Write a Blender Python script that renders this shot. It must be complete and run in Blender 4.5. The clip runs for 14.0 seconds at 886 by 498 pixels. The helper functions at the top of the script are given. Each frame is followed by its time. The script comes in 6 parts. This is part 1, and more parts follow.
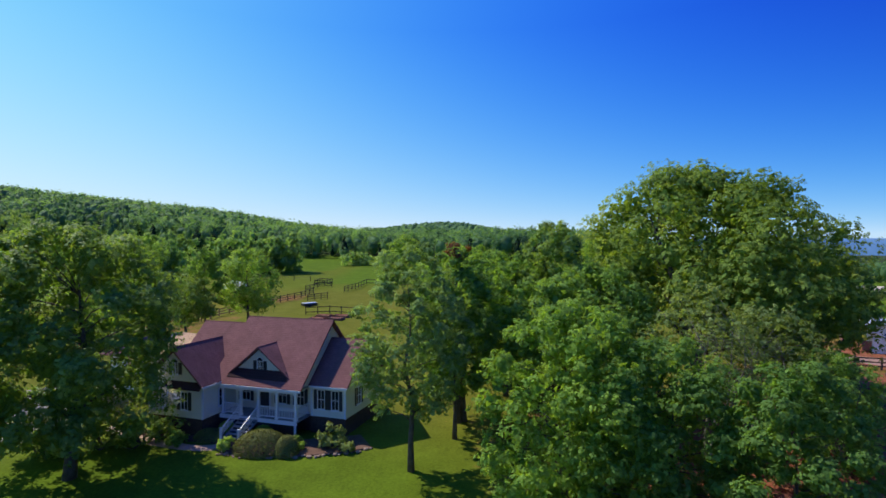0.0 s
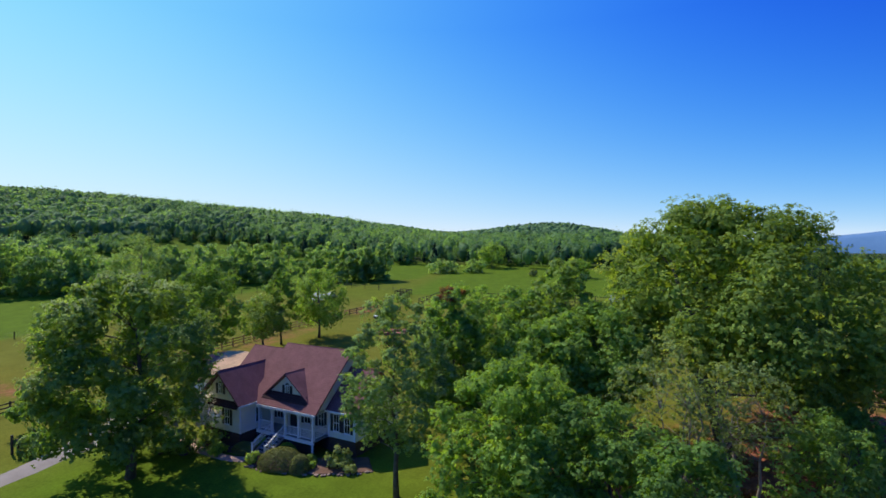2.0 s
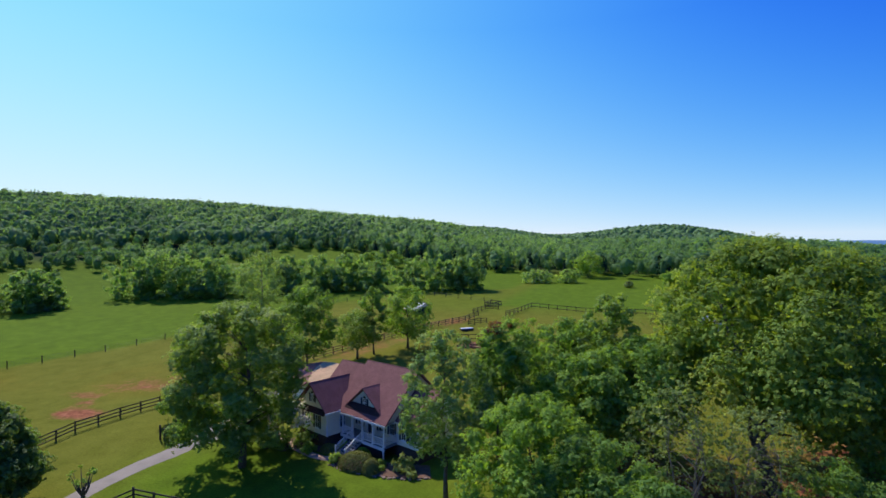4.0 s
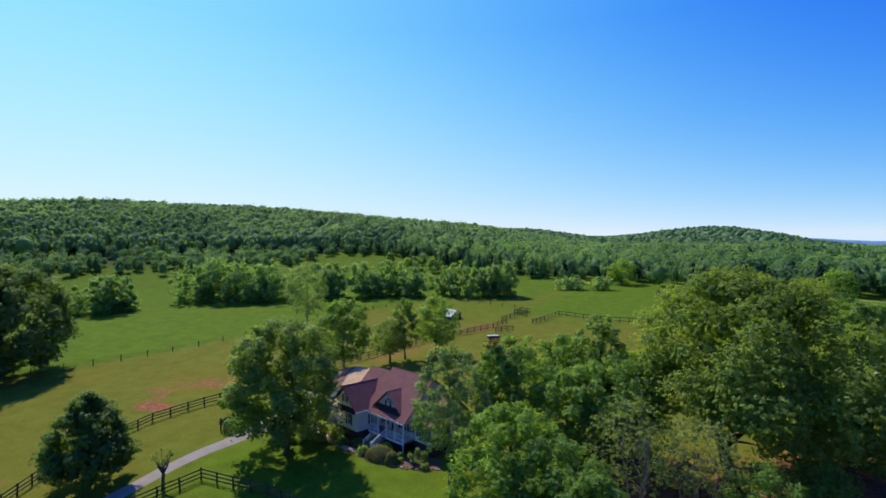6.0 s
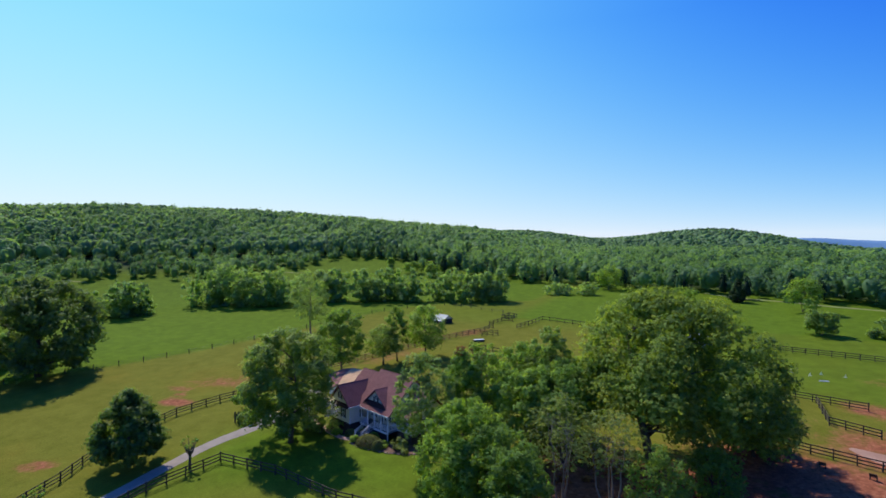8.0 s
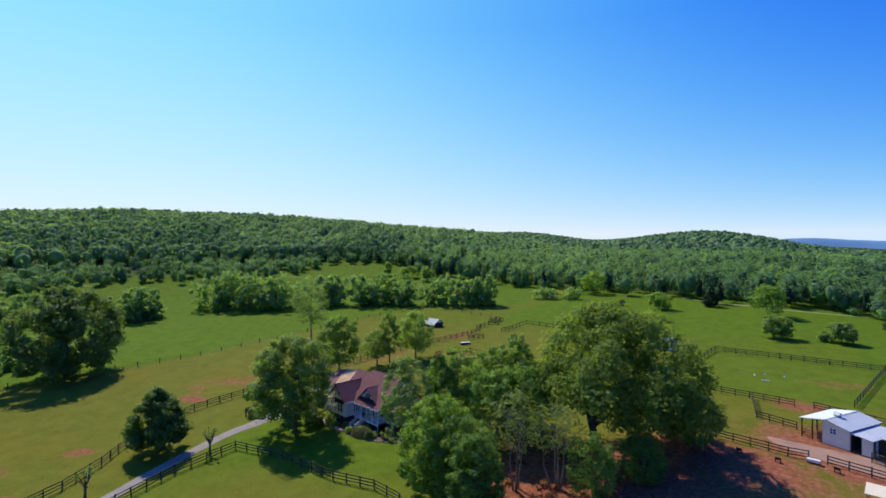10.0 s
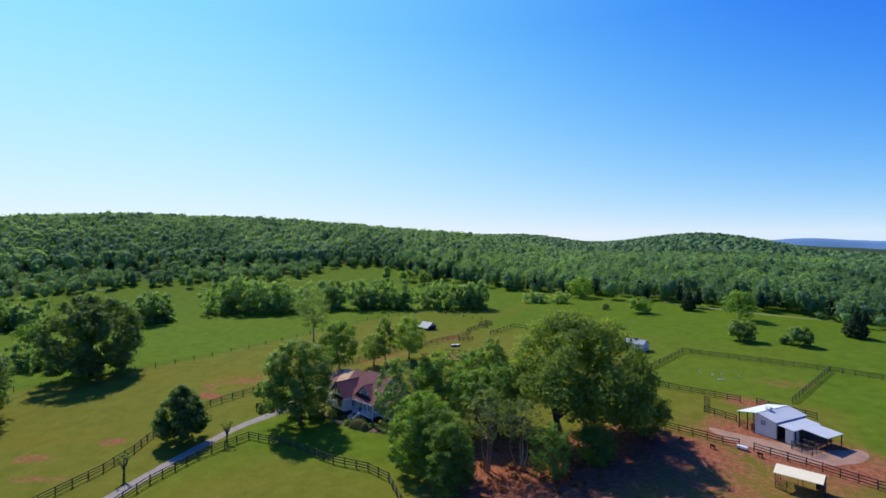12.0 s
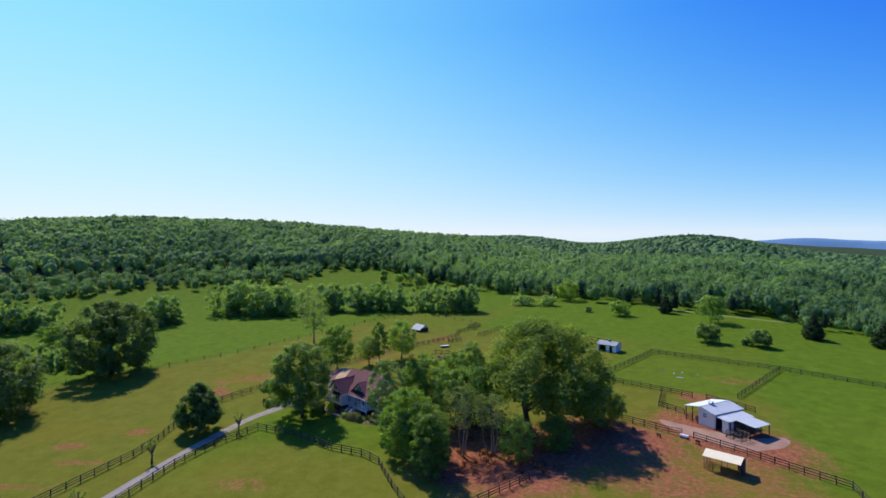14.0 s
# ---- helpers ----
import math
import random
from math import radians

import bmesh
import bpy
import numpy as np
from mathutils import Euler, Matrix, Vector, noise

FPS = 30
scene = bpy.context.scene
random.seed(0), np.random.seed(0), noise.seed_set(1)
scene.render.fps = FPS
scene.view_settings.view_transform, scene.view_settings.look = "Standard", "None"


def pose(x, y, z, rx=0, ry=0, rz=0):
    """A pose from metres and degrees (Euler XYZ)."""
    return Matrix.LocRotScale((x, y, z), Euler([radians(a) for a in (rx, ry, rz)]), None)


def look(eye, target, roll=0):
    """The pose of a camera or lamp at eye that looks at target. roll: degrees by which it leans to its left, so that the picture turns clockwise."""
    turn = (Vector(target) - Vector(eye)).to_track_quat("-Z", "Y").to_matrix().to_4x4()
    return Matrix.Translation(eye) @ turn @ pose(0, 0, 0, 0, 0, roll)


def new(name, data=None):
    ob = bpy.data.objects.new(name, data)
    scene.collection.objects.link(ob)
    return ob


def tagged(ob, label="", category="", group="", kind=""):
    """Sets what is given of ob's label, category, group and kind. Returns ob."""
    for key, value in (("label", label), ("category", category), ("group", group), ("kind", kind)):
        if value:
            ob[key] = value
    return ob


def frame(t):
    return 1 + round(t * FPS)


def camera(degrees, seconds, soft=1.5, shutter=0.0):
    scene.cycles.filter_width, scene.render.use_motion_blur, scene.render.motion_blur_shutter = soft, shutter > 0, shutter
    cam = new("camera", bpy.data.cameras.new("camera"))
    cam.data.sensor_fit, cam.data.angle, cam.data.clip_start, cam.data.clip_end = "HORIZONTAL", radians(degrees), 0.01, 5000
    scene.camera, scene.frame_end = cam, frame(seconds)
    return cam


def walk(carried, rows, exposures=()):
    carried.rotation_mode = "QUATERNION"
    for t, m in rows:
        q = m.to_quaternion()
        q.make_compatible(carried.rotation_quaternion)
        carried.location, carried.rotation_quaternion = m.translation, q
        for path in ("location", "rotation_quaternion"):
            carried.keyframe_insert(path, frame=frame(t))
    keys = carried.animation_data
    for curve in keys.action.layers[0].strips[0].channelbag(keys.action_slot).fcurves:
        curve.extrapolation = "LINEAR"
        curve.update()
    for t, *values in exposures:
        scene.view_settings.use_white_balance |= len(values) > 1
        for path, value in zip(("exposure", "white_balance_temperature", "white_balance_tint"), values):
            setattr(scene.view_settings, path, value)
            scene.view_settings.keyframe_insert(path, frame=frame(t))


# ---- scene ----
cam = camera(79.6, 14.0, 1.6)
PATH = [
    (0.0, 0.00, 0.00, 14.91, 1.62, -0.35, 0.10),
    (0.5, 2.91, -0.11, 15.93, 5.04, -0.52, 0.24),
    (1.0, 5.34, -0.49, 16.88, 7.92, -0.57, 0.28),
    (1.5, 7.52, -1.15, 17.73, 10.83, -0.48, 0.22),
    (2.0, 9.52, -2.02, 18.63, 13.46, -0.49, 0.30),
    (2.5, 11.37, -2.94, 19.51, 16.16, -0.47, 0.33),
    (3.0, 13.15, -3.90, 20.44, 19.09, -0.44, 0.30),
    (3.5, 14.72, -5.08, 21.37, 21.88, -0.44, 0.34),
    (4.0, 16.30, -6.35, 22.27, 25.05, -0.40, 0.33),
    (4.2, 16.97, -6.85, 22.63, 26.20, -0.41, 0.31),
    (4.7, 18.72, -8.25, 23.42, 28.10, -0.42, 0.30),
    (5.3, 21.00, -10.20, 24.35, 29.36, -0.42, 0.28),
    (5.9, 23.58, -12.45, 25.30, 29.93, -0.42, 0.27),
    (6.3, 25.40, -14.05, 25.94, 30.10, -0.42, 0.27),
    (6.5, 26.36, -14.92, 26.31, 30.17, -0.41, 0.25),
    (7.0, 28.83, -17.23, 27.19, 30.31, -0.44, 0.25),
    (7.5, 31.32, -19.52, 28.02, 30.43, -0.49, 0.26),
    (8.0, 33.79, -21.79, 28.81, 30.55, -0.50, 0.28),
    (8.2, 34.78, -22.70, 29.13, 30.58, -0.50, 0.28),
    (10.3, 44.46, -32.78, 32.53, 30.61, -0.54, 0.33),
    (10.5, 45.37, -33.72, 32.83, 30.63, -0.54, 0.34),
    (11.0, 47.64, -36.08, 33.57, 30.68, -0.54, 0.34),
    (11.5, 49.94, -38.54, 34.37, 30.72, -0.54, 0.35),
    (12.0, 52.24, -41.09, 35.19, 30.73, -0.56, 0.35),
    (12.5, 54.64, -43.67, 36.04, 30.73, -0.59, 0.34),
    (13.0, 57.10, -46.25, 36.86, 30.72, -0.62, 0.33),
    (13.5, 59.60, -48.85, 37.69, 30.72, -0.64, 0.32),
    (14.0, 62.10, -51.45, 38.52, 30.70, -0.66, 0.32),
]
walk(cam, [(t, pose(x, y, z, 90 + p, r, w)) for t, x, y, z, w, p, r in PATH], [(0.0, 0.0), (14.0, 0.0)])

# ---- light: high sun ahead and to the left, clear sky ----
SUN_BEARING, SUN_HEIGHT = 60.0, 48.5  # degrees left of +y, degrees above the horizon
world = bpy.data.worlds.new("sky")
scene.world = world
world.use_nodes = True
sky = world.node_tree.nodes.new("ShaderNodeTexSky")
sky.sky_type = "NISHITA"
sky.sun_disc = False
sky.sun_elevation = radians(SUN_HEIGHT)
sky.sun_rotation = radians(-SUN_BEARING)
sky.altitude = 200.0
sky.air_density, sky.dust_density, sky.ozone_density = 1.0, 0.5, 3.0
W = world.node_tree


def wm(op, a, b=0.0):
    n = W.nodes.new("ShaderNodeMath")
    n.operation = op
    for k, v in enumerate((a, b)):
        if isinstance(v, (int, float)):
            n.inputs[k].default_value = v
        else:
            W.links.new(v, n.inputs[k])
    return n.outputs[0]


# a clear spring sky: deep blue away from the sun, paling towards the sun's side and the horizon
way = W.nodes.new("ShaderNodeSeparateXYZ")
W.links.new(W.nodes.new("ShaderNodeTexCoord").outputs["Generated"], way.inputs[0])
sunward = wm("ADD", wm("MULTIPLY", way.outputs[0], -math.sin(radians(75))), wm("MULTIPLY", way.outputs[1], math.cos(radians(75))))
height = wm("MINIMUM", wm("MAXIMUM", wm("DIVIDE", way.outputs[2], 0.276), 0.06), 1.35)
join = W.nodes.new("ShaderNodeCombineColor")
away = wm("MAXIMUM", wm("SUBTRACT", 1.0, sunward), 0.0)
for _k, (_a, _b, _p, _q, _c) in enumerate(((0.93, 2.58, 1.31, 0.75, 9.9), (0.12, 1.32, 1.21, 0.82, 9.5), (0.0, 0.122, 2.88, 1.145, 10.2))):
    _e = wm("MULTIPLY", wm("ADD", wm("MULTIPLY", wm("POWER", away, _p), -_b), -_a), wm("POWER", height, _q))
    W.links.new(wm("MULTIPLY", wm("EXPONENT", _e), _c), join.inputs[_k])
mixed = W.nodes.new("ShaderNodeMix")
mixed.data_type = "RGBA"
mixed.inputs[0].default_value = 0.94
W.links.new(sky.outputs[0], mixed.inputs[6])
W.links.new(join.outputs[0], mixed.inputs[7])
W.links.new(mixed.outputs[2], W.nodes["Background"].inputs[0])
W.nodes["Background"].inputs[1].default_value = 0.10
sun = new("sun", bpy.data.lights.new("sun", "SUN"))
sun.data.energy, sun.data.angle, sun.data.color = 4.95, radians(0.55), (1.0, 0.93, 0.78)
_b, _h = radians(SUN_BEARING), radians(SUN_HEIGHT)
sun.matrix_world = look((-math.sin(_b) * math.cos(_h) * 200, math.cos(_b) * math.cos(_h) * 200, math.sin(_h) * 200), (0, 0, 0))

# ---- materials ----
def shader(name):
    m = bpy.data.materials.new(name)
    m.use_nodes = True
    t = m.node_tree
    return m, t, t.nodes["Principled BSDF"]


def add(t, kind, **values):
    n = t.nodes.new(kind)
    for key, value in values.items():
        n.inputs[key].default_value = value
    return n


def ramp(t, source, stops):
    r = t.nodes.new("ShaderNodeValToRGB")
    e = r.color_ramp.elements
    while len(e) < len(stops):
        e.new(0.5)
    for k, (p, c) in enumerate(stops):
        e[k].position, e[k].color = p, (*c, 1)
    t.links.new(source, r.inputs[0])
    return r.outputs[0]


def blend(t, factor, a, b, kind="MIX"):
    n = t.nodes.new("ShaderNodeMix")
    n.data_type, n.blend_type = "RGBA", kind
    for slot, v in ((0, factor), (6, a), (7, b)):
        if isinstance(v, (int, float)):
            n.inputs[slot].default_value = v
        elif isinstance(v, tuple):
            n.inputs[slot].default_value = (*v, 1)
        else:
            t.links.new(v, n.inputs[slot])
    return n.outputs[2]


def calc(t, op, a, b=0.0):
    n = t.nodes.new("ShaderNodeMath")
    n.operation = op
    for k, v in enumerate((a, b)):
        if isinstance(v, (int, float)):
            n.inputs[k].default_value = v
        else:
            t.links.new(v, n.inputs[k])
    return n.outputs[0]


def place(t):
    return t.nodes.new("ShaderNodeNewGeometry").outputs["Position"]


def speckle(t, scale, detail=4.0, rough=0.6, at=None):
    n = add(t, "ShaderNodeTexNoise", Scale=scale, Detail=detail, Roughness=rough)
    t.links.new(at if at is not None else t.nodes.new("ShaderNodeTexCoord").outputs["Object"], n.inputs["Vector"])
    return n.outputs["Fac"]


def relief(t, bsdf, height, strength, distance):
    b = add(t, "ShaderNodeBump", Strength=strength, Distance=distance)
    t.links.new(height, b.inputs["Height"])
    t.links.new(b.outputs[0], bsdf.inputs["Normal"])


def plain(name, a, b, rough=0.7, metal=0.0, coarse=1.5, fine=25.0, bump=0.15, depth=0.01):
    """Two colours mixed by coarse and fine noise, with fine relief."""
    m, t, p = shader(name)
    at = place(t)
    big, small = speckle(t, coarse, at=at), speckle(t, fine, at=at)
    f = calc(t, "MULTIPLY_ADD", big, 0.65)
    t.links.new(calc(t, "MULTIPLY", small, 0.35), f.node.inputs[2])
    t.links.new(ramp(t, f, [(0.32, a), (0.68, b)]), p.inputs["Base Color"])
    p.inputs["Roughness"].default_value, p.inputs["Metallic"].default_value = rough, metal
    relief(t, p, small, bump, depth)
    return m


def foliage(name, dark, mid, light, glow=0.35, rough=0.75, ruffle=0.0, rub=0.35, bump=0.3, gloss=0.15):
    """Leaves: colour by each leaf's and clump's tint, light shining through them."""
    dark, mid, light = [tuple(v * 1.1 for v in c) for c in (dark, mid, light)]
    m, t, p = shader(name)
    tint = t.nodes.new("ShaderNodeAttribute")
    tint.attribute_name = "tint"
    col = ramp(t, tint.outputs["Fac"], [(0.0, dark), (0.5, mid), (1.0, light)])
    p.inputs["Roughness"].default_value = rough
    p.inputs["Specular IOR Level"].default_value = gloss
    if ruffle:
        fine = speckle(t, 1.0 / ruffle, 3, 0.7, place(t))
        col = blend(t, rub, col, ramp(t, fine, [(0.36, (0.45, 0.5, 0.5)), (0.62, (1.45, 1.4, 1.35))]), "MULTIPLY")
        relief(t, p, fine, bump, ruffle * 1.2)
    t.links.new(col, p.inputs["Base Color"])
    tr = t.nodes.new("ShaderNodeBsdfTranslucent")
    t.links.new(blend(t, 1.0, col, (glow * 2.6, glow * 2.35, glow * 0.85), "MULTIPLY"), tr.inputs["Color"])
    both = t.nodes.new("ShaderNodeAddShader")
    t.links.new(p.outputs[0], both.inputs[0])
    t.links.new(tr.outputs[0], both.inputs[1])
    t.links.new(both.outputs[0], t.nodes["Material Output"].inputs[0])
    return m


def grass():
    """Pasture: mown and dry inside the fences, lush beyond, red earth where it is bare."""
    m, t, p = shader("grass")
    at = place(t)
    n0, n1, n2 = speckle(t, 0.035, 5, 0.6, at), speckle(t, 0.35, 5, 0.65, at), speckle(t, 5.0, 3, 0.7, at)
    n3 = speckle(t, 1.3, 4, 0.7, at)
    lush, dirt, dark_floor = (t.nodes.new("ShaderNodeAttribute") for _ in range(3))
    lush.attribute_name, dirt.attribute_name, dark_floor.attribute_name = "lush", "dirt", "dark_floor"
    wet = ramp(t, n1, [(0.3, (0.066, 0.114, 0.008)), (0.7, (0.108, 0.168, 0.012))])
    dry = ramp(t, n1, [(0.3, (0.106, 0.115, 0.012)), (0.7, (0.155, 0.152, 0.022))])
    warm = blend(t, ramp(t, n0, [(0.55, (0, 0, 0)), (0.86, (1, 1, 1))]), dry, (0.190, 0.140, 0.018))
    green = blend(t, calc(t, "ADD", lush.outputs["Fac"], calc(t, "MULTIPLY", calc(t, "SUBTRACT", n1, 0.5), 0.5)), warm, wet)
    earth = ramp(t, n3, [(0.28, (0.13, 0.044, 0.025)), (0.52, (0.27, 0.096, 0.052)), (0.75, (0.37, 0.165, 0.094))])
    edge = calc(t, "ADD", dirt.outputs["Fac"], calc(t, "MULTIPLY", calc(t, "SUBTRACT", n1, 0.5), 0.9))
    edge = calc(t, "ADD", edge, calc(t, "MULTIPLY", calc(t, "SUBTRACT", n3, 0.5), 0.5))
    bare = ramp(t, edge, [(0.36, (0, 0, 0)), (0.78, (1, 1, 1))])
    # wooded ground: litter tone, with the shade between crowns put into it
    col = blend(t, dark_floor.outputs["Fac"], blend(t, bare, green, earth), ramp(t, n1, [(0.3, (0.035, 0.055, 0.024)), (0.7, (0.060, 0.080, 0.034))]))
    fine = blend(t, 0.55, col, ramp(t, n2, [(0.3, (0.55, 0.55, 0.55)), (0.7, (1.3, 1.3, 1.3))]), "MULTIPLY")
    t.links.new(fine, p.inputs["Base Color"])
    p.inputs["Roughness"].default_value = 0.9
    p.inputs["Specular IOR Level"].default_value = 0.03
    relief(t, p, calc(t, "ADD", n2, n1), 0.5, 0.08)
    return m


def siding(name, a, b):
    """Painted lap boards, each course 13 cm high."""
    m, t, p = shader(name)
    at = place(t)
    sep = t.nodes.new("ShaderNodeSeparateXYZ")
    t.links.new(at, sep.inputs[0])
    lap = calc(t, "FRACT", calc(t, "DIVIDE", sep.outputs[2], 0.13))
    t.links.new(ramp(t, speckle(t, 0.9, at=at), [(0.3, a), (0.7, b)]), p.inputs["Base Color"])
    p.inputs["Roughness"].default_value = 0.5
    relief(t, p, lap, 0.6, 0.012)
    return m


def shingles(name, a, b, c):
    """Asphalt shingles in courses of 14 cm with staggered tabs."""
    m, t, p = shader(name)
    br = add(t, "ShaderNodeTexBrick", Scale=1.0)
    br.inputs["Brick Width"].default_value, br.inputs["Row Height"].default_value = 0.32, 0.14
    br.inputs["Mortar Size"].default_value = 0.008
    br.inputs["Color1"].default_value, br.inputs["Color2"].default_value = (*a, 1), (*b, 1)
    br.inputs["Mortar"].default_value = (*c, 1)
    uv = t.nodes.new("ShaderNodeTexCoord").outputs["Object"]
    t.links.new(uv, br.inputs["Vector"])
    n = speckle(t, 0.7, 5, 0.65, uv)
    g = speckle(t, 60.0, 2, 0.6, uv)
    col = blend(t, 0.6, br.outputs["Color"], ramp(t, n, [(0.3, (0.7, 0.7, 0.7)), (0.7, (1.2, 1.15, 1.15))]), "MULTIPLY")
    t.links.new(col, p.inputs["Base Color"])
    p.inputs["Roughness"].default_value, p.inputs["Specular IOR Level"].default_value = 0.92, 0.15
    relief(t, p, g, 0.4, 0.01)
    return m


def ribbed(name, a, b, rough=0.35, metal=0.6, pitch=0.3):
    """Ribbed sheet metal."""
    m, t, p = shader(name)
    uv = t.nodes.new("ShaderNodeTexCoord").outputs["Object"]
    sep = t.nodes.new("ShaderNodeSeparateXYZ")
    t.links.new(uv, sep.inputs[0])
    rib = calc(t, "PINGPONG", calc(t, "DIVIDE", sep.outputs[1], pitch), 0.5)
    t.links.new(ramp(t, speckle(t, 0.6, 5, 0.6, uv), [(0.3, a), (0.7, b)]), p.inputs["Base Color"])
    p.inputs["Roughness"].default_value, p.inputs["Metallic"].default_value = rough, metal
    relief(t, p, calc(t, "GREATER_THAN", rib, 0.42), 0.5, 0.02)
    return m


GRASS = grass()
BARK = plain("bark", (0.055, 0.042, 0.032), (0.14, 0.115, 0.09), 0.9, 0, 3.0, 20.0, 0.8, 0.03)
PALE_BARK = plain("pale_bark", (0.13, 0.11, 0.085), (0.28, 0.25, 0.2), 0.9, 0, 3.0, 20.0, 0.6, 0.02)
LEAF_OAK = foliage("oak_leaves", (0.048, 0.084, 0.018), (0.102, 0.153, 0.028), (0.177, 0.213, 0.041), 0.51, 0.75, 0.12)
LEAF_DARK = foliage("dark_leaves", (0.045, 0.083, 0.021), (0.086, 0.141, 0.030), (0.143, 0.195, 0.042), 0.56, 0.65, 0.10, gloss=0.2)
LEAF_FRESH = foliage("fresh_leaves", (0.057, 0.105, 0.019), (0.104, 0.172, 0.030), (0.162, 0.227, 0.043), 0.61, 0.75, 0.09)
LEAF_MID = foliage("mid_leaves", (0.051, 0.098, 0.022), (0.092, 0.156, 0.032), (0.142, 0.208, 0.047), 0.63, 0.75, 0.09)
LEAF_GREY = foliage("grey_green_leaves", (0.061, 0.105, 0.033), (0.109, 0.170, 0.053), (0.171, 0.236, 0.082), 0.46, 0.75, 0.08)
LEAF_DULL = foliage("dull_leaves", (0.052, 0.080, 0.025), (0.096, 0.132, 0.043), (0.152, 0.183, 0.065), 0.61)
LEAF_OLD = foliage("old_oak_leaves", (0.036, 0.070, 0.022), (0.069, 0.118, 0.034), (0.115, 0.165, 0.050), 0.46, 0.7, 0.16)
LEAF_CEDAR = foliage("cedar_needles", (0.010, 0.028, 0.012), (0.022, 0.046, 0.016), (0.045, 0.075, 0.022), 0.12, 0.75, 0.5)
# woodland green has some distance haze put in as extra blue
LEAF_WOODS = foliage("hazed_woodland_leaves", (0.044, 0.089, 0.042), (0.071, 0.130, 0.054), (0.103, 0.166, 0.062), 0.62, 0.75, 0.9, 0.22, 0.15)
LEAF_HEDGE = foliage("hedge_leaves", (0.060, 0.080, 0.022), (0.115, 0.130, 0.038), (0.180, 0.180, 0.065), 0.2)
LEAF_THICKET = foliage("thicket_leaves", (0.054, 0.103, 0.045), (0.094, 0.159, 0.061), (0.144, 0.206, 0.079), 0.66, 0.75, 0.7)
BLOSSOM = foliage("blossom", (0.16, 0.17, 0.13), (0.42, 0.40, 0.38), (0.72, 0.68, 0.66), 0.25)
RED_LEAF = foliage("red_leaves", (0.08, 0.03, 0.015), (0.16, 0.07, 0.03), (0.2, 0.12, 0.04), 0.3)
SIDING = siding("cream_siding", (0.72, 0.69, 0.58), (0.80, 0.77, 0.66))
ROOF = shingles("plum_shingles", (0.225, 0.104, 0.102), (0.192, 0.086, 0.088), (0.12, 0.054, 0.05))
DARK_ROOF = shingles("dark_plum_shingles", (0.070, 0.036, 0.038), (0.056, 0.030, 0.032), (0.035, 0.018, 0.018))
# tan puts the sun's sheen on the low slope into the shingle colour
SUNLIT_ROOF = shingles("sunlit_shingles", (0.46, 0.30, 0.19), (0.40, 0.26, 0.165), (0.25, 0.16, 0.10))
WHITE = plain("white_paint", (0.72, 0.73, 0.76), (0.82, 0.83, 0.85), 0.45, 0, 1.2, 30, 0.05)
BRICK = plain("dark_brick", (0.045, 0.026, 0.02), (0.10, 0.055, 0.042), 0.85, 0, 4.0, 14.0, 0.5, 0.01)
SHUTTER = plain("black_paint", (0.012, 0.013, 0.017), (0.028, 0.03, 0.036), 0.45, 0, 2.0, 40, 0.05)
DECK = plain("grey_deck_boards", (0.20, 0.20, 0.22), (0.32, 0.32, 0.34), 0.7, 0, 1.5, 20, 0.2)
FENCE_WOOD = plain("dark_fence_boards", (0.028, 0.020, 0.015), (0.075, 0.055, 0.042), 0.85, 0, 2.0, 20, 0.4)
RED_WOOD = plain("red_brown_boards", (0.20, 0.080, 0.052), (0.32, 0.14, 0.095), 0.8, 0, 2.0, 20, 0.4)
GRAVEL = plain("gravel", (0.20, 0.165, 0.150), (0.285, 0.238, 0.22), 0.95, 0, 0.5, 9.0, 0.6, 0.04)
PINK_GRAVEL = plain("pink_gravel", (0.25, 0.135, 0.095), (0.35, 0.21, 0.155), 0.95, 0, 0.35, 6.0, 0.5, 0.04)
SAND = plain("arena_sand", (0.48, 0.37, 0.27), (0.60, 0.48, 0.36), 0.95, 0, 0.3, 6.0, 0.4, 0.04)
PAVING = plain("pink_concrete", (0.40, 0.24, 0.17), (0.50, 0.32, 0.24), 0.85, 0, 1.0, 14, 0.2)
MULCH = plain("red_mulch", (0.085, 0.042, 0.028), (0.17, 0.085, 0.055), 0.95, 0, 2.0, 18, 0.8, 0.04)
ROCK = plain("field_stone", (0.17, 0.11, 0.085), (0.33, 0.23, 0.18), 0.9, 0, 3.0, 14, 0.6, 0.03)
METAL_WHITE_SUNLIT = ribbed("white_and_sunlit_metal", (0.72, 0.72, 0.73), (0.80, 0.80, 0.80), 0.4, 0.0)
METAL_GREY = ribbed("galvanised_roof", (0.42, 0.44, 0.48), (0.52, 0.54, 0.57), 0.6, 0.05)
OLD_METAL = ribbed("weathered_metal", (0.14, 0.17, 0.22), (0.20, 0.24, 0.30), 0.6, 0.1)
BARN_WALL = ribbed("white_metal_wall", (0.66, 0.63, 0.58), (0.76, 0.73, 0.68), 0.5, 0.0)
STEEL = plain("dark_pipe", (0.03, 0.028, 0.027), (0.075, 0.06, 0.055), 0.5, 0.5, 2.0, 30, 0.1)
RUST = plain("rusty_pipe", (0.16, 0.05, 0.03), (0.26, 0.10, 0.06), 0.7, 0.2, 2.0, 30, 0.2)
TIN = plain("cream_sheet_roof", (0.74, 0.62, 0.42), (0.82, 0.72, 0.52), 0.5, 0, 1.0, 20, 0.1)
# for dark shed walls, and for shade inside painted as a dark colour
SHADE_AND_DARK_WALL = plain("shade_and_dark_wall", (0.03, 0.028, 0.026), (0.06, 0.055, 0.05), 0.9)
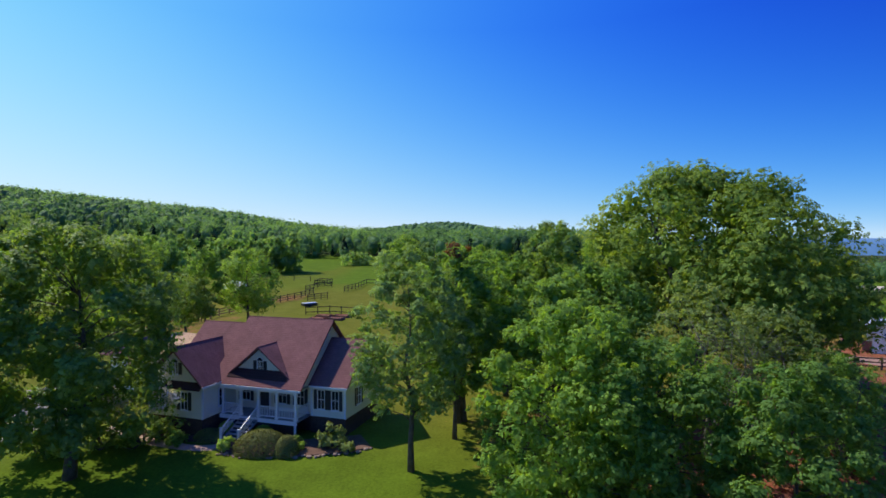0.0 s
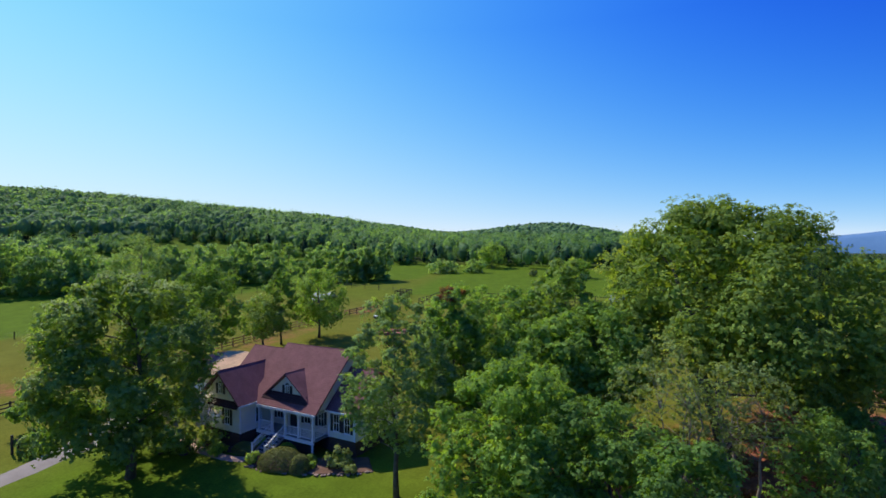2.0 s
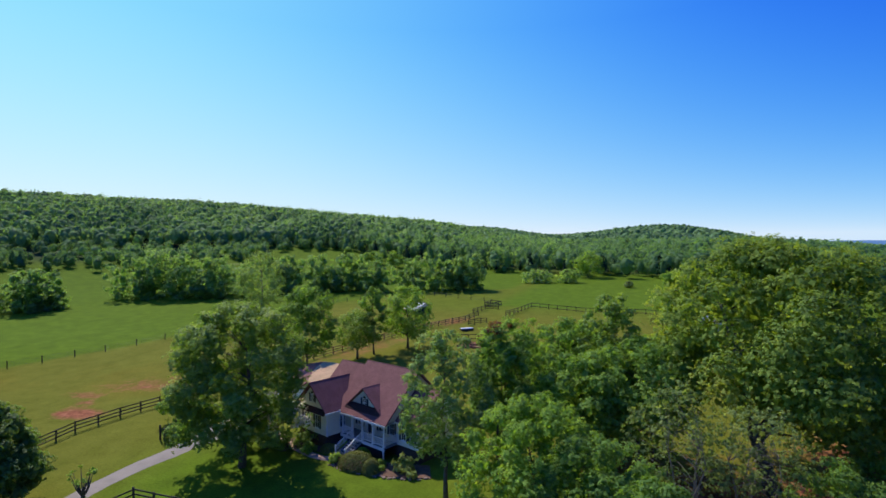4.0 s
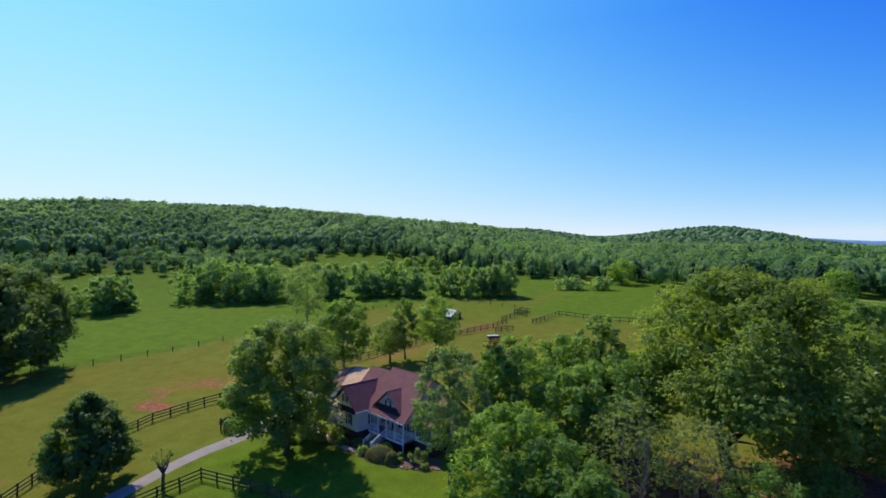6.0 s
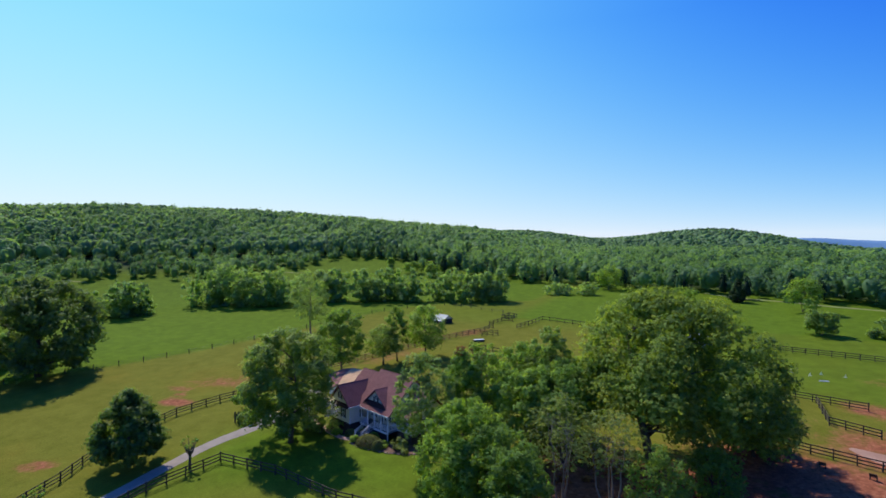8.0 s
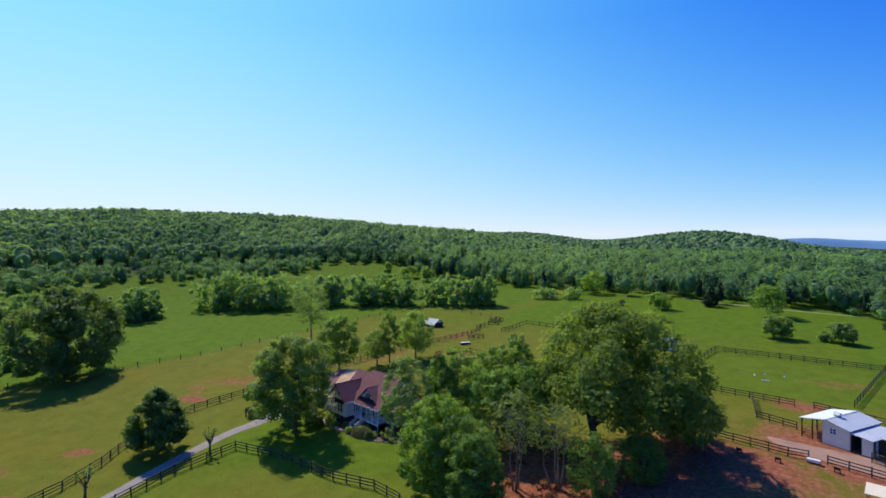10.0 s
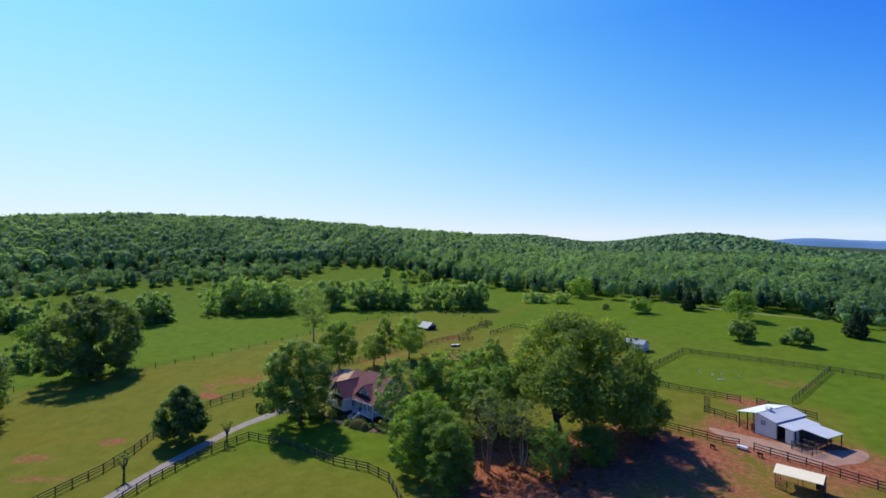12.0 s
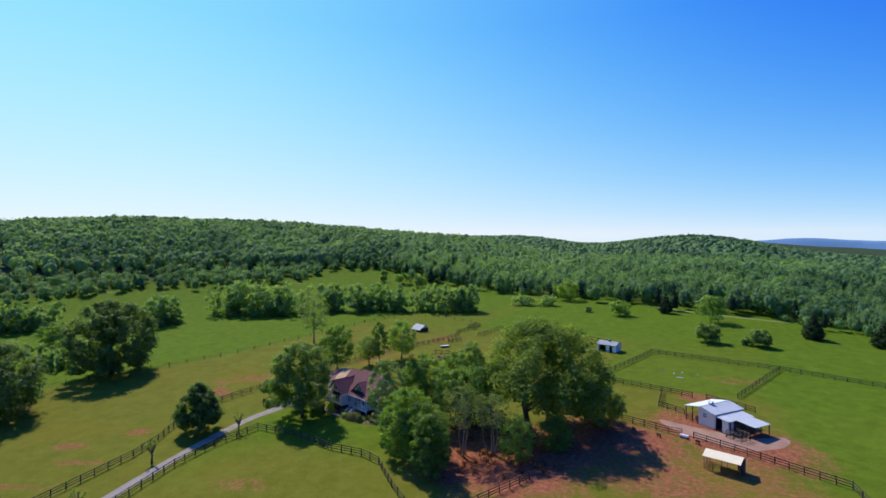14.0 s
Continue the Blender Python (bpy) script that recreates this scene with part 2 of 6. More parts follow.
QUILT = plain("blue_paint", (0.05, 0.08, 0.16), (0.08, 0.12, 0.22), 0.5)
RED_SOIL = plain("red_soil", (0.22, 0.075, 0.045), (0.34, 0.13, 0.08), 0.95, 0, 1.0, 12, 0.6, 0.03)
STRAW = plain("dry_grass", (0.13, 0.16, 0.035), (0.22, 0.23, 0.085), 0.95, 0, 0.4, 5.0, 0.5, 0.05)
COVER = plain("grey_white_tarp", (0.60, 0.60, 0.60), (0.72, 0.72, 0.71), 0.7, 0, 1.0, 12, 0.2)
RUBBER = plain("black_rubber", (0.02, 0.02, 0.02), (0.05, 0.05, 0.05), 0.85)
DOOR_PAINT = plain("dark_door", (0.018, 0.02, 0.03), (0.04, 0.045, 0.06), 0.4)

GLASS, _t, _p = shader("window_glass")
_p.inputs["Base Color"].default_value = (0.02, 0.025, 0.032, 1)
_p.inputs["Roughness"].default_value, _p.inputs["Specular IOR Level"].default_value = 0.06, 0.8

# distance haze is put into the ridge's blue colour and its emission
HAZE_RIDGE, _t, _p = shader("hazed_ridge")
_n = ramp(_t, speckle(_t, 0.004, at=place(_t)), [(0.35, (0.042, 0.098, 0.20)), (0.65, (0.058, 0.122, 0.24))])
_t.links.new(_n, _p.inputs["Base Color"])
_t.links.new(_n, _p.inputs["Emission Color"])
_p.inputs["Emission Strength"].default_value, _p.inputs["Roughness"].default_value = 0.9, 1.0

# ---- building helpers ----
class Solid:
    """Gathers vertices and faces of one mesh."""

    def __init__(self):
        self.v, self.f = [], []

    def box(self, x0, x1, y0, y1, z0, z1, m=None):
        k = len(self.v)
        c = [(x, y, z) for z in (z0, z1) for y in (y0, y1) for x in (x0, x1)]
        self.v += [tuple(m @ Vector(q)) for q in c] if m else c
        self.f += [tuple(k + i for i in q) for q in ((0, 2, 3, 1), (4, 5, 7, 6), (0, 1, 5, 4), (2, 6, 7, 3), (0, 4, 6, 2), (1, 3, 7, 5))]
        return self

    def slab(self, points, thick):
        """A flat polygon, its upper face through the points, thick downwards."""
        p = [Vector(q) for q in points]
        n = (p[1] - p[0]).cross(p[2] - p[0]).normalized()
        if n.z < -1e-6:
            p.reverse()
            n = -n
        k, c = len(self.v), len(p)
        self.v += [tuple(q) for q in p] + [tuple(q - n * thick) for q in p]
        self.f += [tuple(k + i for i in range(c)), tuple(k + c + i for i in reversed(range(c)))]
        self.f += [(k + i, k + c + i, k + c + (i + 1) % c, k + (i + 1) % c) for i in range(c)]
        return self

    def tube(self, points, radii, sides=7):
        """A tapering round limb through the points."""
        p = [Vector(q) for q in points]
        k = len(self.v)
        for i, q in enumerate(p):
            d = (p[min(i + 1, len(p) - 1)] - p[max(i - 1, 0)]).normalized()
            a = d.cross(Vector((0.31, 0.95, 0.05))).normalized()
            b = d.cross(a)
            for s in range(sides):
                w = 2 * math.pi * s / sides
                self.v.append(tuple(q + (a * math.cos(w) + b * math.sin(w)) * radii[i]))
        for i in range(len(p) - 1):
            for s in range(sides):
                n = (s + 1) % sides
                self.f.append((k + i * sides + s, k + i * sides + n, k + (i + 1) * sides + n, k + (i + 1) * sides + s))
        self.f += [tuple(k + s for s in reversed(range(sides))), tuple(k + (len(p) - 1) * sides + s for s in range(sides))]
        return self

    def data(self, name):
        me = bpy.data.meshes.new(name)
        me.from_pydata(self.v, [], self.f)
        me.validate()
        return me


def part(name, shape, material, parent=None, label="", at=None, smooth=False):
    """Links a shape as one mesh object, under a thing or a part."""
    me = shape if isinstance(shape, bpy.types.Mesh) else shape.data(name)
    if material and not me.materials:
        me.materials.append(material)
    if smooth:
        me.polygons.foreach_set("use_smooth", [True] * len(me.polygons))
    ob = new(name, me)
    if parent:
        ob.parent = parent
    if at:
        ob.matrix_local = at
    return tagged(ob, label)


def thing(name, label, category, m, group=""):
    ob = new(name)
    ob.matrix_world = m
    return tagged(ob, label, category, group)


def smooth(a, b, x):
    t = np.clip((np.asarray(x, float) - a) / (b - a), 0, 1)
    return t * t * (3 - 2 * t)


def lay(x, y):
    """Height of the land."""
    x, y = np.asarray(x, float), np.asarray(y, float)
    z = np.where(y < 40, -0.06 * np.minimum(40 - y, 60), 0.052 * (np.minimum(y, 330) - 40) * smooth(38, 60, y))
    z = z - 0.05 * np.clip(x - 50, 0, 300) * smooth(90, 190, y)
    d = np.hypot(x - 16, y + 6)
    b = np.degrees(np.arctan2(16 - x, y + 6))
    crest = (23.5 + 0.66 * (np.clip(b, 0, 63) - 30)) * smooth(8, 28, b) * (1 - smooth(100, 150, b))
    z = z + smooth(200, 520, d) * crest
    z = z + 13 * smooth(520, 830, d) * np.exp(-((b - 19) / 6.0) ** 2)
    z = z + 22 * smooth(430, 770, d) * np.exp(-((b - 2.4) / 7.0) ** 2)
    z = z + 2.0 * smooth(420, 540, d) * np.exp(-((b - 44) / 9.0) ** 2) + 5 * smooth(430, 770, d) * np.exp(-((b - 9.5) / 4.0) ** 2)
    z = z - 9 * smooth(215, 300, d) * smooth(12, 24, -b) * smooth(0, 40, y) - 30 * smooth(800, 1250, d) * smooth(6, 16, -b)
    return z + 0.10 * np.sin(x * 0.11 + 1.3) * np.sin(y * 0.13) * smooth(60, 100, np.hypot(x + 14, y - 45))


def lie(x, y):
    return float(lay(x, y))


def cards(centre, normal, size, tint, rng):
    """A mesh of folded leaf shapes: one diamond a leaf."""
    n = len(centre)
    normal = normal / np.maximum(np.linalg.norm(normal, axis=1, keepdims=True), 1e-6)
    a = np.cross(normal, rng.normal(size=(n, 3)))
    a /= np.maximum(np.linalg.norm(a, axis=1, keepdims=True), 1e-6)
    b = np.cross(normal, a)
    s = size[:, None]
    w = rng.uniform(0.45, 0.8, (n, 1))
    lift = normal * s * 0.16
    co = np.stack([centre + a * s - lift, centre + b * s * w + lift, centre - a * s - lift, centre - b * s * w + lift], 1).reshape(-1, 3)
    me = bpy.data.meshes.new("leaves")
    me.vertices.add(4 * n)
    me.loops.add(4 * n)
    me.polygons.add(n)
    me.vertices.foreach_set("co", co.ravel())
    me.loops.foreach_set("vertex_index", np.arange(4 * n, dtype=np.int32))
    me.polygons.foreach_set("loop_start", np.arange(n, dtype=np.int32) * 4)
    me.update(calc_edges=True)
    me.attributes.new("tint", "FLOAT", "POINT").data.foreach_set("value", np.repeat(np.clip(tint, 0, 1), 4).astype(np.float32))
    return me


def ball(rng, n):
    v = rng.normal(size=(n, 3))
    return v / np.linalg.norm(v, axis=1, keepdims=True)


def leafy(lumps, radii, count, size, rng, shell=0.55, tone=0.5, spread=0.22, flat=0.8, each=7, fill=0.0, sub=8, heart=None):
    """Leaves in tufts over twiggy clumps that sit on the outer, upper side of each bough's lump: dense on top, thinner beneath, boughs and clumps differing in tone; fill adds broad sprays deep in the lumps."""
    mid = np.average(lumps, axis=0, weights=radii ** 2) if heart is None else heart
    out = lumps - mid
    out /= np.maximum(np.linalg.norm(out, axis=1, keepdims=True), 0.3)
    j = np.repeat(np.arange(len(lumps)), sub)
    turn = ball(rng, len(j)) + out[j] * 0.6 + np.array([0, 0, 0.40])
    turn /= np.linalg.norm(turn, axis=1, keepdims=True)
    cr = radii[j] * rng.uniform(0.36, 0.60, len(j))
    cc = lumps[j] + turn * (radii[j] * rng.uniform(0.45, 0.78, len(j)))[:, None] * np.array([1.0, 1.0, flat])
    weight = cr ** 2
    tufts = max(len(cc), count // each)
    which = rng.choice(len(cc), tufts, p=weight / weight.sum())
    d = ball(rng, tufts)
    d[:, 2] = np.where((d[:, 2] < -0.05) & (rng.random(tufts) < 0.72), -d[:, 2], d[:, 2])
    r = cr[which] * (shell + (1 - shell) * rng.random(tufts) ** 0.4) * rng.uniform(0.92, 1.12, tufts)
    hub = cc[which] + d * r[:, None] * np.array([1.0, 1.0, 0.5 + 0.5 * flat])
    tuft_tone = (rng.normal(0, spread * 0.55, len(lumps))[j] + rng.normal(0, spread * 0.55, len(cc)))[which] + rng.normal(0, spread * 0.35, tufts)
    k = np.repeat(np.arange(tufts), each)
    e = ball(rng, len(k))
    c = hub[k] + e * (size * 2.0 * rng.random(len(k)) ** 0.5)[:, None] * np.array([1.0, 1.0, 0.75])
    tint = tone + tuft_tone[k] + rng.normal(0, spread * 0.25, len(k))
    nrm = d[k] * 0.75 + turn[which][k] * 0.40 + e * 0.22 + np.array([0, 0, 0.28]) + rng.normal(0, 0.25, (len(k), 3))
    big = size * rng.uniform(0.6, 1.3, len(k))
    n = int(count * fill)
    if n:
        weight = radii ** 2
        which = rng.choice(len(lumps), n, p=weight / weight.sum())
        d = ball(rng, n)
        deep = lumps[which] + d * (radii[which] * rng.uniform(0.25, 0.66, n))[:, None] * np.array([1.0, 1.0, flat])
        c, nrm = np.concatenate([c, deep]), np.concatenate([nrm, d + rng.normal(0, 0.3, (n, 3))])
        tint = np.concatenate([tint, tone + rng.normal(0, spread * 0.4, n)])
        big = np.concatenate([big, size * 2.2 * rng.uniform(0.7, 1.3, n)])
    return cards(c, nrm, big, tint, rng)


def outline(shape, h):
    """Width of a crown, 0 to 1, at the share h of its height."""
    if shape == "dome":
        return math.sqrt(max(0.0, 1 - (max(h - 0.30, 0) / 0.70) ** 2.2)) * (0.72 + 0.28 * min(1, h / 0.30))
    if shape == "broad":
        return math.sqrt(max(0.0, 1 - (max(h - 0.36, 0) / 0.64) ** 2.2)) * (0.42 + 0.58 * min(1, h / 0.36))
    if shape == "oval":
        return math.sqrt(max(0.0, 1 - ((h - 0.42) / 0.60) ** 2))
    if shape == "egg":
        return (1 - h ** 1.7) ** 0.72 * min(1.0, 0.70 + h * 1.4)
    if shape == "cone":
        return (1 - h) ** 0.75 * min(1.0, 0.55 + h * 3)
    return 0.35 + 0.65 * math.sin(math.pi * min(1.0, h * 0.85 + 0.12))


def crown_lumps(rng, n, shape, low, top, radius):
    """Centres and radii of leaf clumps spread evenly over a crown's outline, some inside it."""
    hs = np.linspace(0.01, 0.99, 60)
    wide = np.array([outline(shape, h) for h in hs])
    area = np.cumsum((wide + 0.06) * np.hypot(radius * np.gradient(wide), (top - low) * np.gradient(hs)))
    big = min(0.36, max(0.17, 2.8 / math.sqrt(n)))
    out, rad = [], []
    for i in range(n):
        h = float(np.interp((i + rng.random()) / n * area[-1], area, hs))
        w = outline(shape, h) * rng.uniform(0.9, 1.06)
        size = radius * big * rng.uniform(0.6, 1.3) * (0.55 + 0.45 * w)
        a = i * 2.39996 + rng.normal(0, 0.35)
        rr = max(0.0, radius * w - size * 0.62) * (1.0 if i % 3 else rng.uniform(0.15, 0.75))
        out.append((rr * math.cos(a), rr * math.sin(a), low + (top - low) * h * 0.94 - size * 0.15))
        rad.append(size)
    order = rng.permutation(n)
    return np.array(out)[order], np.array(rad)[order]


def tree(name, label, x, y, height, radius, low, shape="dome", leaf=LEAF_MID, bark=BARK, count=9000, size=0.3, lumps=60, girth=None,
         seed=1, tone=0.5, shell=0.5, lean=(0, 0), stems=1, group="", spread=0.22, flat=0.8, squash=1.0, turn=0.0, fill=0.10, shift=(0, 0), lift=None, extra=()):
    """A tapered trunk, limbs to the leaf clumps, and a crown of many leaves."""
    rng = np.random.default_rng(seed)
    z = lie(x, y)
    ob = thing(name, label, "tree", pose(x, y, z, 0, 0, turn), group)
    c, r = crown_lumps(rng, lumps, shape, low, height, radius)
    if lift:  # the crown's underside rises on one side and bares the limbs there
        keep = c[:, 2] > low + (height - low) * 0.34 * np.clip((c[:, 0] * lift[0] + c[:, 1] * lift[1]) / radius + 0.05, 0, 1)
        c, r = c[keep], r[keep]
    c[:, 0] += shift[0] + lean[0] * c[:, 2] / height
    c[:, 1] += shift[1] + lean[1] * c[:, 2] / height
    c[:, 1] *= squash
    if extra:  # boughs of its own: place and radius of each
        c, r = np.concatenate([c, np.array(extra)[:, :3]]), np.concatenate([r, np.array(extra)[:, 3]])
    g = girth or height * 0.022
    for s in range(stems):
        wood = Solid()
        off = Vector((0, 0, 0)) if stems == 1 else Vector((rng.uniform(-1, 1), rng.uniform(-1, 1), 0)) * 0.35 * stems ** 0.5
        top = height * (0.78 if shape != "cone" else 0.92) * rng.uniform(0.9, 1.0)
        sway = rng.normal(0, 0.02 * height, (6, 2))
        sway[0] = 0
        axis = []
        for i in range(6):
            h = i / 5
            axis.append(Vector((off.x * (1 + h * 2.2) + sway[i][0] * h + lean[0] * h, off.y * (1 + h * 2.2) + sway[i][1] * h + lean[1] * h, -0.25 + (top + 0.25) * h)))
        wood.tube(axis, [g * f for f in (1.35, 0.92, 0.74, 0.55, 0.34, 0.10)], 9)
        pick = [i for i in range(len(c)) if i % stems == s]
        for i in pick[: 26 if radius > 3 else 12]:
            q = Vector(c[i])
            h = min(0.92, max(low / top * 0.75, (q.z - 0.35 * math.hypot(q.x, q.y)) / top))
            k = h * 5
            j = min(4, int(k))
            a = axis[j].lerp(axis[j + 1], k - j)
            b = a.lerp(q, 0.55) + Vector((0, 0, 0.06 * (q - a).length))
            t0 = g * max(0.16, 0.5 * (1 - h))
            wood.tube([a, a.lerp(b, 0.5) + Vector((0, 0, 0.02 * height * rng.random())), b, q], [t0, t0 * 0.7, t0 * 0.45, t0 * 0.12], 5)
        part("trunk", wood, bark, ob, smooth=True)
    part("crown", leafy(c, r, int(count * 0.92), size, rng, shell, tone, spread, flat, fill=fill), leaf, ob)
    return ob


def bush(name, label, x, y, height, radius, leaf=LEAF_MID, count=1500, size=0.16, seed=1, tone=0.5, lumps=14, category="shrub", group="", squash=1.0, turn=0.0, trim=False):
    """A shrub leafed to the ground on short stems."""
    rng = np.random.default_rng(seed)
    ob = thing(name, label, category, pose(x, y, lie(x, y), 0, 0, turn), group)
    a = rng.random(lumps) * 2 * math.pi
    q = np.sqrt(rng.random(lumps)) * radius * 0.68
    top = height * np.sqrt(np.maximum(0.05, 1 - (q / (radius * 1.02)) ** 2))
    c = np.stack([q * np.cos(a), q * np.sin(a) * squash, top * rng.uniform(0.16, 0.76, lumps)], 1)
    r = np.full(lumps, radius * 0.42) * rng.uniform(0.8, 1.15, lumps)
    r = np.minimum(r, c[:, 2] * 0.95 + 0.05)
    if trim:
        c, r = np.array([[dx, 0, height * 0.45] for dx in (-0.45 * radius, 0, 0.45 * radius)]), np.full(3, 1.0)
        d = ball(rng, count)
        d[:, 2] = np.abs(d[:, 2]) * 1.0 - 0.10
        p = d * np.array([radius, radius * squash, height]) * rng.uniform(0.90, 1.02, (count, 1))
        p[:, 2] = np.maximum(p[:, 2], 0.02)
        me = cards(p, d + rng.normal(0, 0.35, (count, 3)), size * rng.uniform(0.6, 1.3, count), tone + rng.normal(0, 0.08, count), rng)
    else:
        me = leafy(c, r, count, size, rng, 0.6, tone, 0.2, height / radius * 0.8 if height < radius else 0.95)
    wood = Solid()
    for i in range(min(lumps, 7)):
        wood.tube([(0, 0, -0.1), tuple(c[i % len(c)] * 0.5), tuple(c[i % len(c)])], [0.05, 0.035, 0.01], 5)
    part("stem", wood, BARK, ob)
    part("foliage", me, leaf, ob)
    return ob

# ---- the land ----
# where the woods begin: bearing and distance
EDGE_B = np.array([-80.0, -62, -48, -38, -31, -24.5, -19, -12, -4, 3, 10, 17, 24, 30, 36.5, 41, 46, 52, 58, 63, 68, 74, 80, 92])
EDGE_D = np.array([150.0, 165, 180, 196, 205, 198, 204, 214, 212, 220, 229, 240, 258, 283, 322, 322, 292, 285, 286, 290, 288, 284, 282, 280])


def spread_lines(fine0, fine1, step, reach, growth=1.09):
    """Grid lines: even in the middle, ever wider apart to the horizon."""
    mid = np.arange(fine0, fine1 + 0.01, step)
    out, s = [], step
    p = 0.0
    while p < reach:
        s *= growth
        p += s
        out.append(p)
    out = np.array(out)
    return np.concatenate([fine0 - out[::-1], mid, fine1 + out])


def spot(x, y, cx, cy, rx, ry, turn=0.0):
    """1 in the middle of an oval patch, falling to 0 outside it."""
    c, s = math.cos(radians(turn)), math.sin(radians(turn))
    u, v = ((x - cx) * c + (y - cy) * s) / rx, (-(x - cx) * s + (y - cy) * c) / ry
    return np.clip(1.35 - np.hypot(u, v) * 0.85, 0, 1)


def fence_side(x, y):
    """Metres beyond the wire fence that parts the mown from the lush pasture."""
    fy = np.array([-60.0, 20, 46, 64, 94, 128, 150, 172])
    fx = np.array([-128.0, -107, -98, -91, -86, -82, -74, -40])
    return np.interp(y, fy, fx) - x


gx, gy = spread_lines(-130, 112, 2.1, 4600), spread_lines(-60, 232, 2.1, 4600)
X, Y = np.meshgrid(gx, gy)
Z = lay(X, Y)
land = bpy.data.meshes.new("ground")
nx, ny = len(gx), len(gy)
grid = np.arange(nx * ny).reshape(ny, nx)
quads = np.stack([grid[:-1, :-1], grid[:-1, 1:], grid[1:, 1:], grid[1:, :-1]], -1).reshape(-1, 4)
land.vertices.add(nx * ny)
land.loops.add(quads.size)
land.polygons.add(len(quads))
land.vertices.foreach_set("co", np.stack([X, Y, Z], -1).ravel())
land.loops.foreach_set("vertex_index", quads.ravel().astype(np.int32))
land.polygons.foreach_set("loop_start", np.arange(len(quads), dtype=np.int32) * 4)
land.polygons.foreach_set("use_smooth", [True] * len(quads))
land.update(calc_edges=True)
beyond = smooth(-0.5, 2.5, fence_side(X, Y))
north = smooth(-1.5, 1.5, Y - (136 + 0.05 * (X + 25))) * smooth(-45, -30, X)
lawn = 0.85 * spot(X, Y, -12, 33, 20, 9) + 0.65 * spot(X, Y, -28, 22, 7, 16, 0)
paddock = 0.75 * smooth(84, 90, Y) * smooth(20, 28, X) + 0.85 * smooth(62, 70, X) * smooth(40, 52, Y)
lush = np.clip(np.maximum.reduce([beyond, north, lawn, paddock, 0.45 * smooth(118, 134, Y)]), 0, 1)
dirt = np.maximum.reduce([
    spot(X, Y, 22, 36, 17, 15, -20), spot(X, Y, 39, 55, 14, 7, -20), 0.72 * spot(X, Y, 14, 42, 12, 8),
    0.8 * spot(X, Y, 18, 27, 10, 6), 0.85 * spot(X, Y, 30, 44, 14, 12, -20), 1.0 * spot(X, Y, 57, 62.5, 17, 9.5, -30), 1.0 * spot(X, Y, -58.7, 37.4, 4.0, 2.2, 10), 0.72 * spot(X, Y, -62.0, 40.2, 3.0, 1.6, -35), 0.66 * spot(X, Y, -66.5, 42.6, 4.2, 1.7, 5),
    0.55 * spot(X, Y, -61.5, 50.5, 10, 5, 25), 0.85 * spot(X, Y, -52.4, 12.6, 3.6, 1.8, 20), 0.62 * spot(X, Y, -58, 2, 5, 2.4, 20), 0.66 * spot(X, Y, -48, -1.2, 7, 1.5, 25),
    0.55 * spot(X, Y, -50, -12, 14, 1.6, 25), 0.52 * spot(X, Y, -42, 80, 5, 15, -14), 0.55 * spot(X, Y, -36, 112, 5, 7, -14), 0.51 * spot(X, Y, 57, 101, 8, 4),
    0.55 * spot(X, Y, 8, 5, 16, 5, 10), 0.50 * spot(X, Y, 22, 4, 20, 12, 0), 0.55 * spot(X, Y, -38, 110, 4, 3), 0.75 * spot(X, Y, 50, 84, 6, 4, -20),
    0.66 * spot(X, Y, 46, 42, 19, 12, -20), 0.56 * spot(X, Y, 62, 47, 18, 8, -25), 0.50 * spot(X, Y, 40, 20, 22, 12, 0), 0.52 * spot(X, Y, -12, 8, 8, 3, 20), 0.6 * spot(X, Y, -92, 8, 5, 2),
])
# where the litter colour lies, painted dark in the gaps between crowns too
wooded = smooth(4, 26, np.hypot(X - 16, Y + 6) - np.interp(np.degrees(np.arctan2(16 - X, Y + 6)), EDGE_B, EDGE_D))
for key, values in (("lush", lush), ("dirt", dirt), ("dark_floor", wooded)):
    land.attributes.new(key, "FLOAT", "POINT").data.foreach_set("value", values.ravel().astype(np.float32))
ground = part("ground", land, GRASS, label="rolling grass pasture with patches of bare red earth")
tagged(ground, kind="structure", category="ground")


def ribbon(points, widths, rise, deep, steps=6):
    """A band laid on the land along a smooth line."""
    p = [np.array(q, float) for q in points]
    line, wide = [], []
    for i in range(len(p) - 1):
        a, b, c, d = p[max(i - 1, 0)], p[i], p[i + 1], p[min(i + 2, len(p) - 1)]
        for k in range(steps):
            t = k / steps
            line.append(0.5 * (2 * b + (c - a) * t + (2 * a - 5 * b + 4 * c - d) * t * t + (3 * b - a - 3 * c + d) * t ** 3))
            wide.append(widths[i] * (1 - t) + widths[i + 1] * t)
    line.append(p[-1])
    wide.append(widths[-1])
    s = Solid()
    n = len(line)
    across = 5
    for i, (q, w) in enumerate(zip(line, wide)):
        d = line[min(i + 1, n - 1)] - line[max(i - 1, 0)]
        side = np.array([-d[1], d[0]]) / np.linalg.norm(d)
        for j in range(across):
            u = (j / (across - 1) - 0.5) * w * (1 + 0.05 * math.sin(i * 1.7 + j))
            e = q + side * u
            s.v.append((e[0], e[1], lie(*e) + (rise if 0 < j < across - 1 else -deep)))
    s.f = [(i * across + j, i * across + j + 1, (i + 1) * across + j + 1, (i + 1) * across + j) for i in range(n - 1) for j in range(across - 1)]
    return s


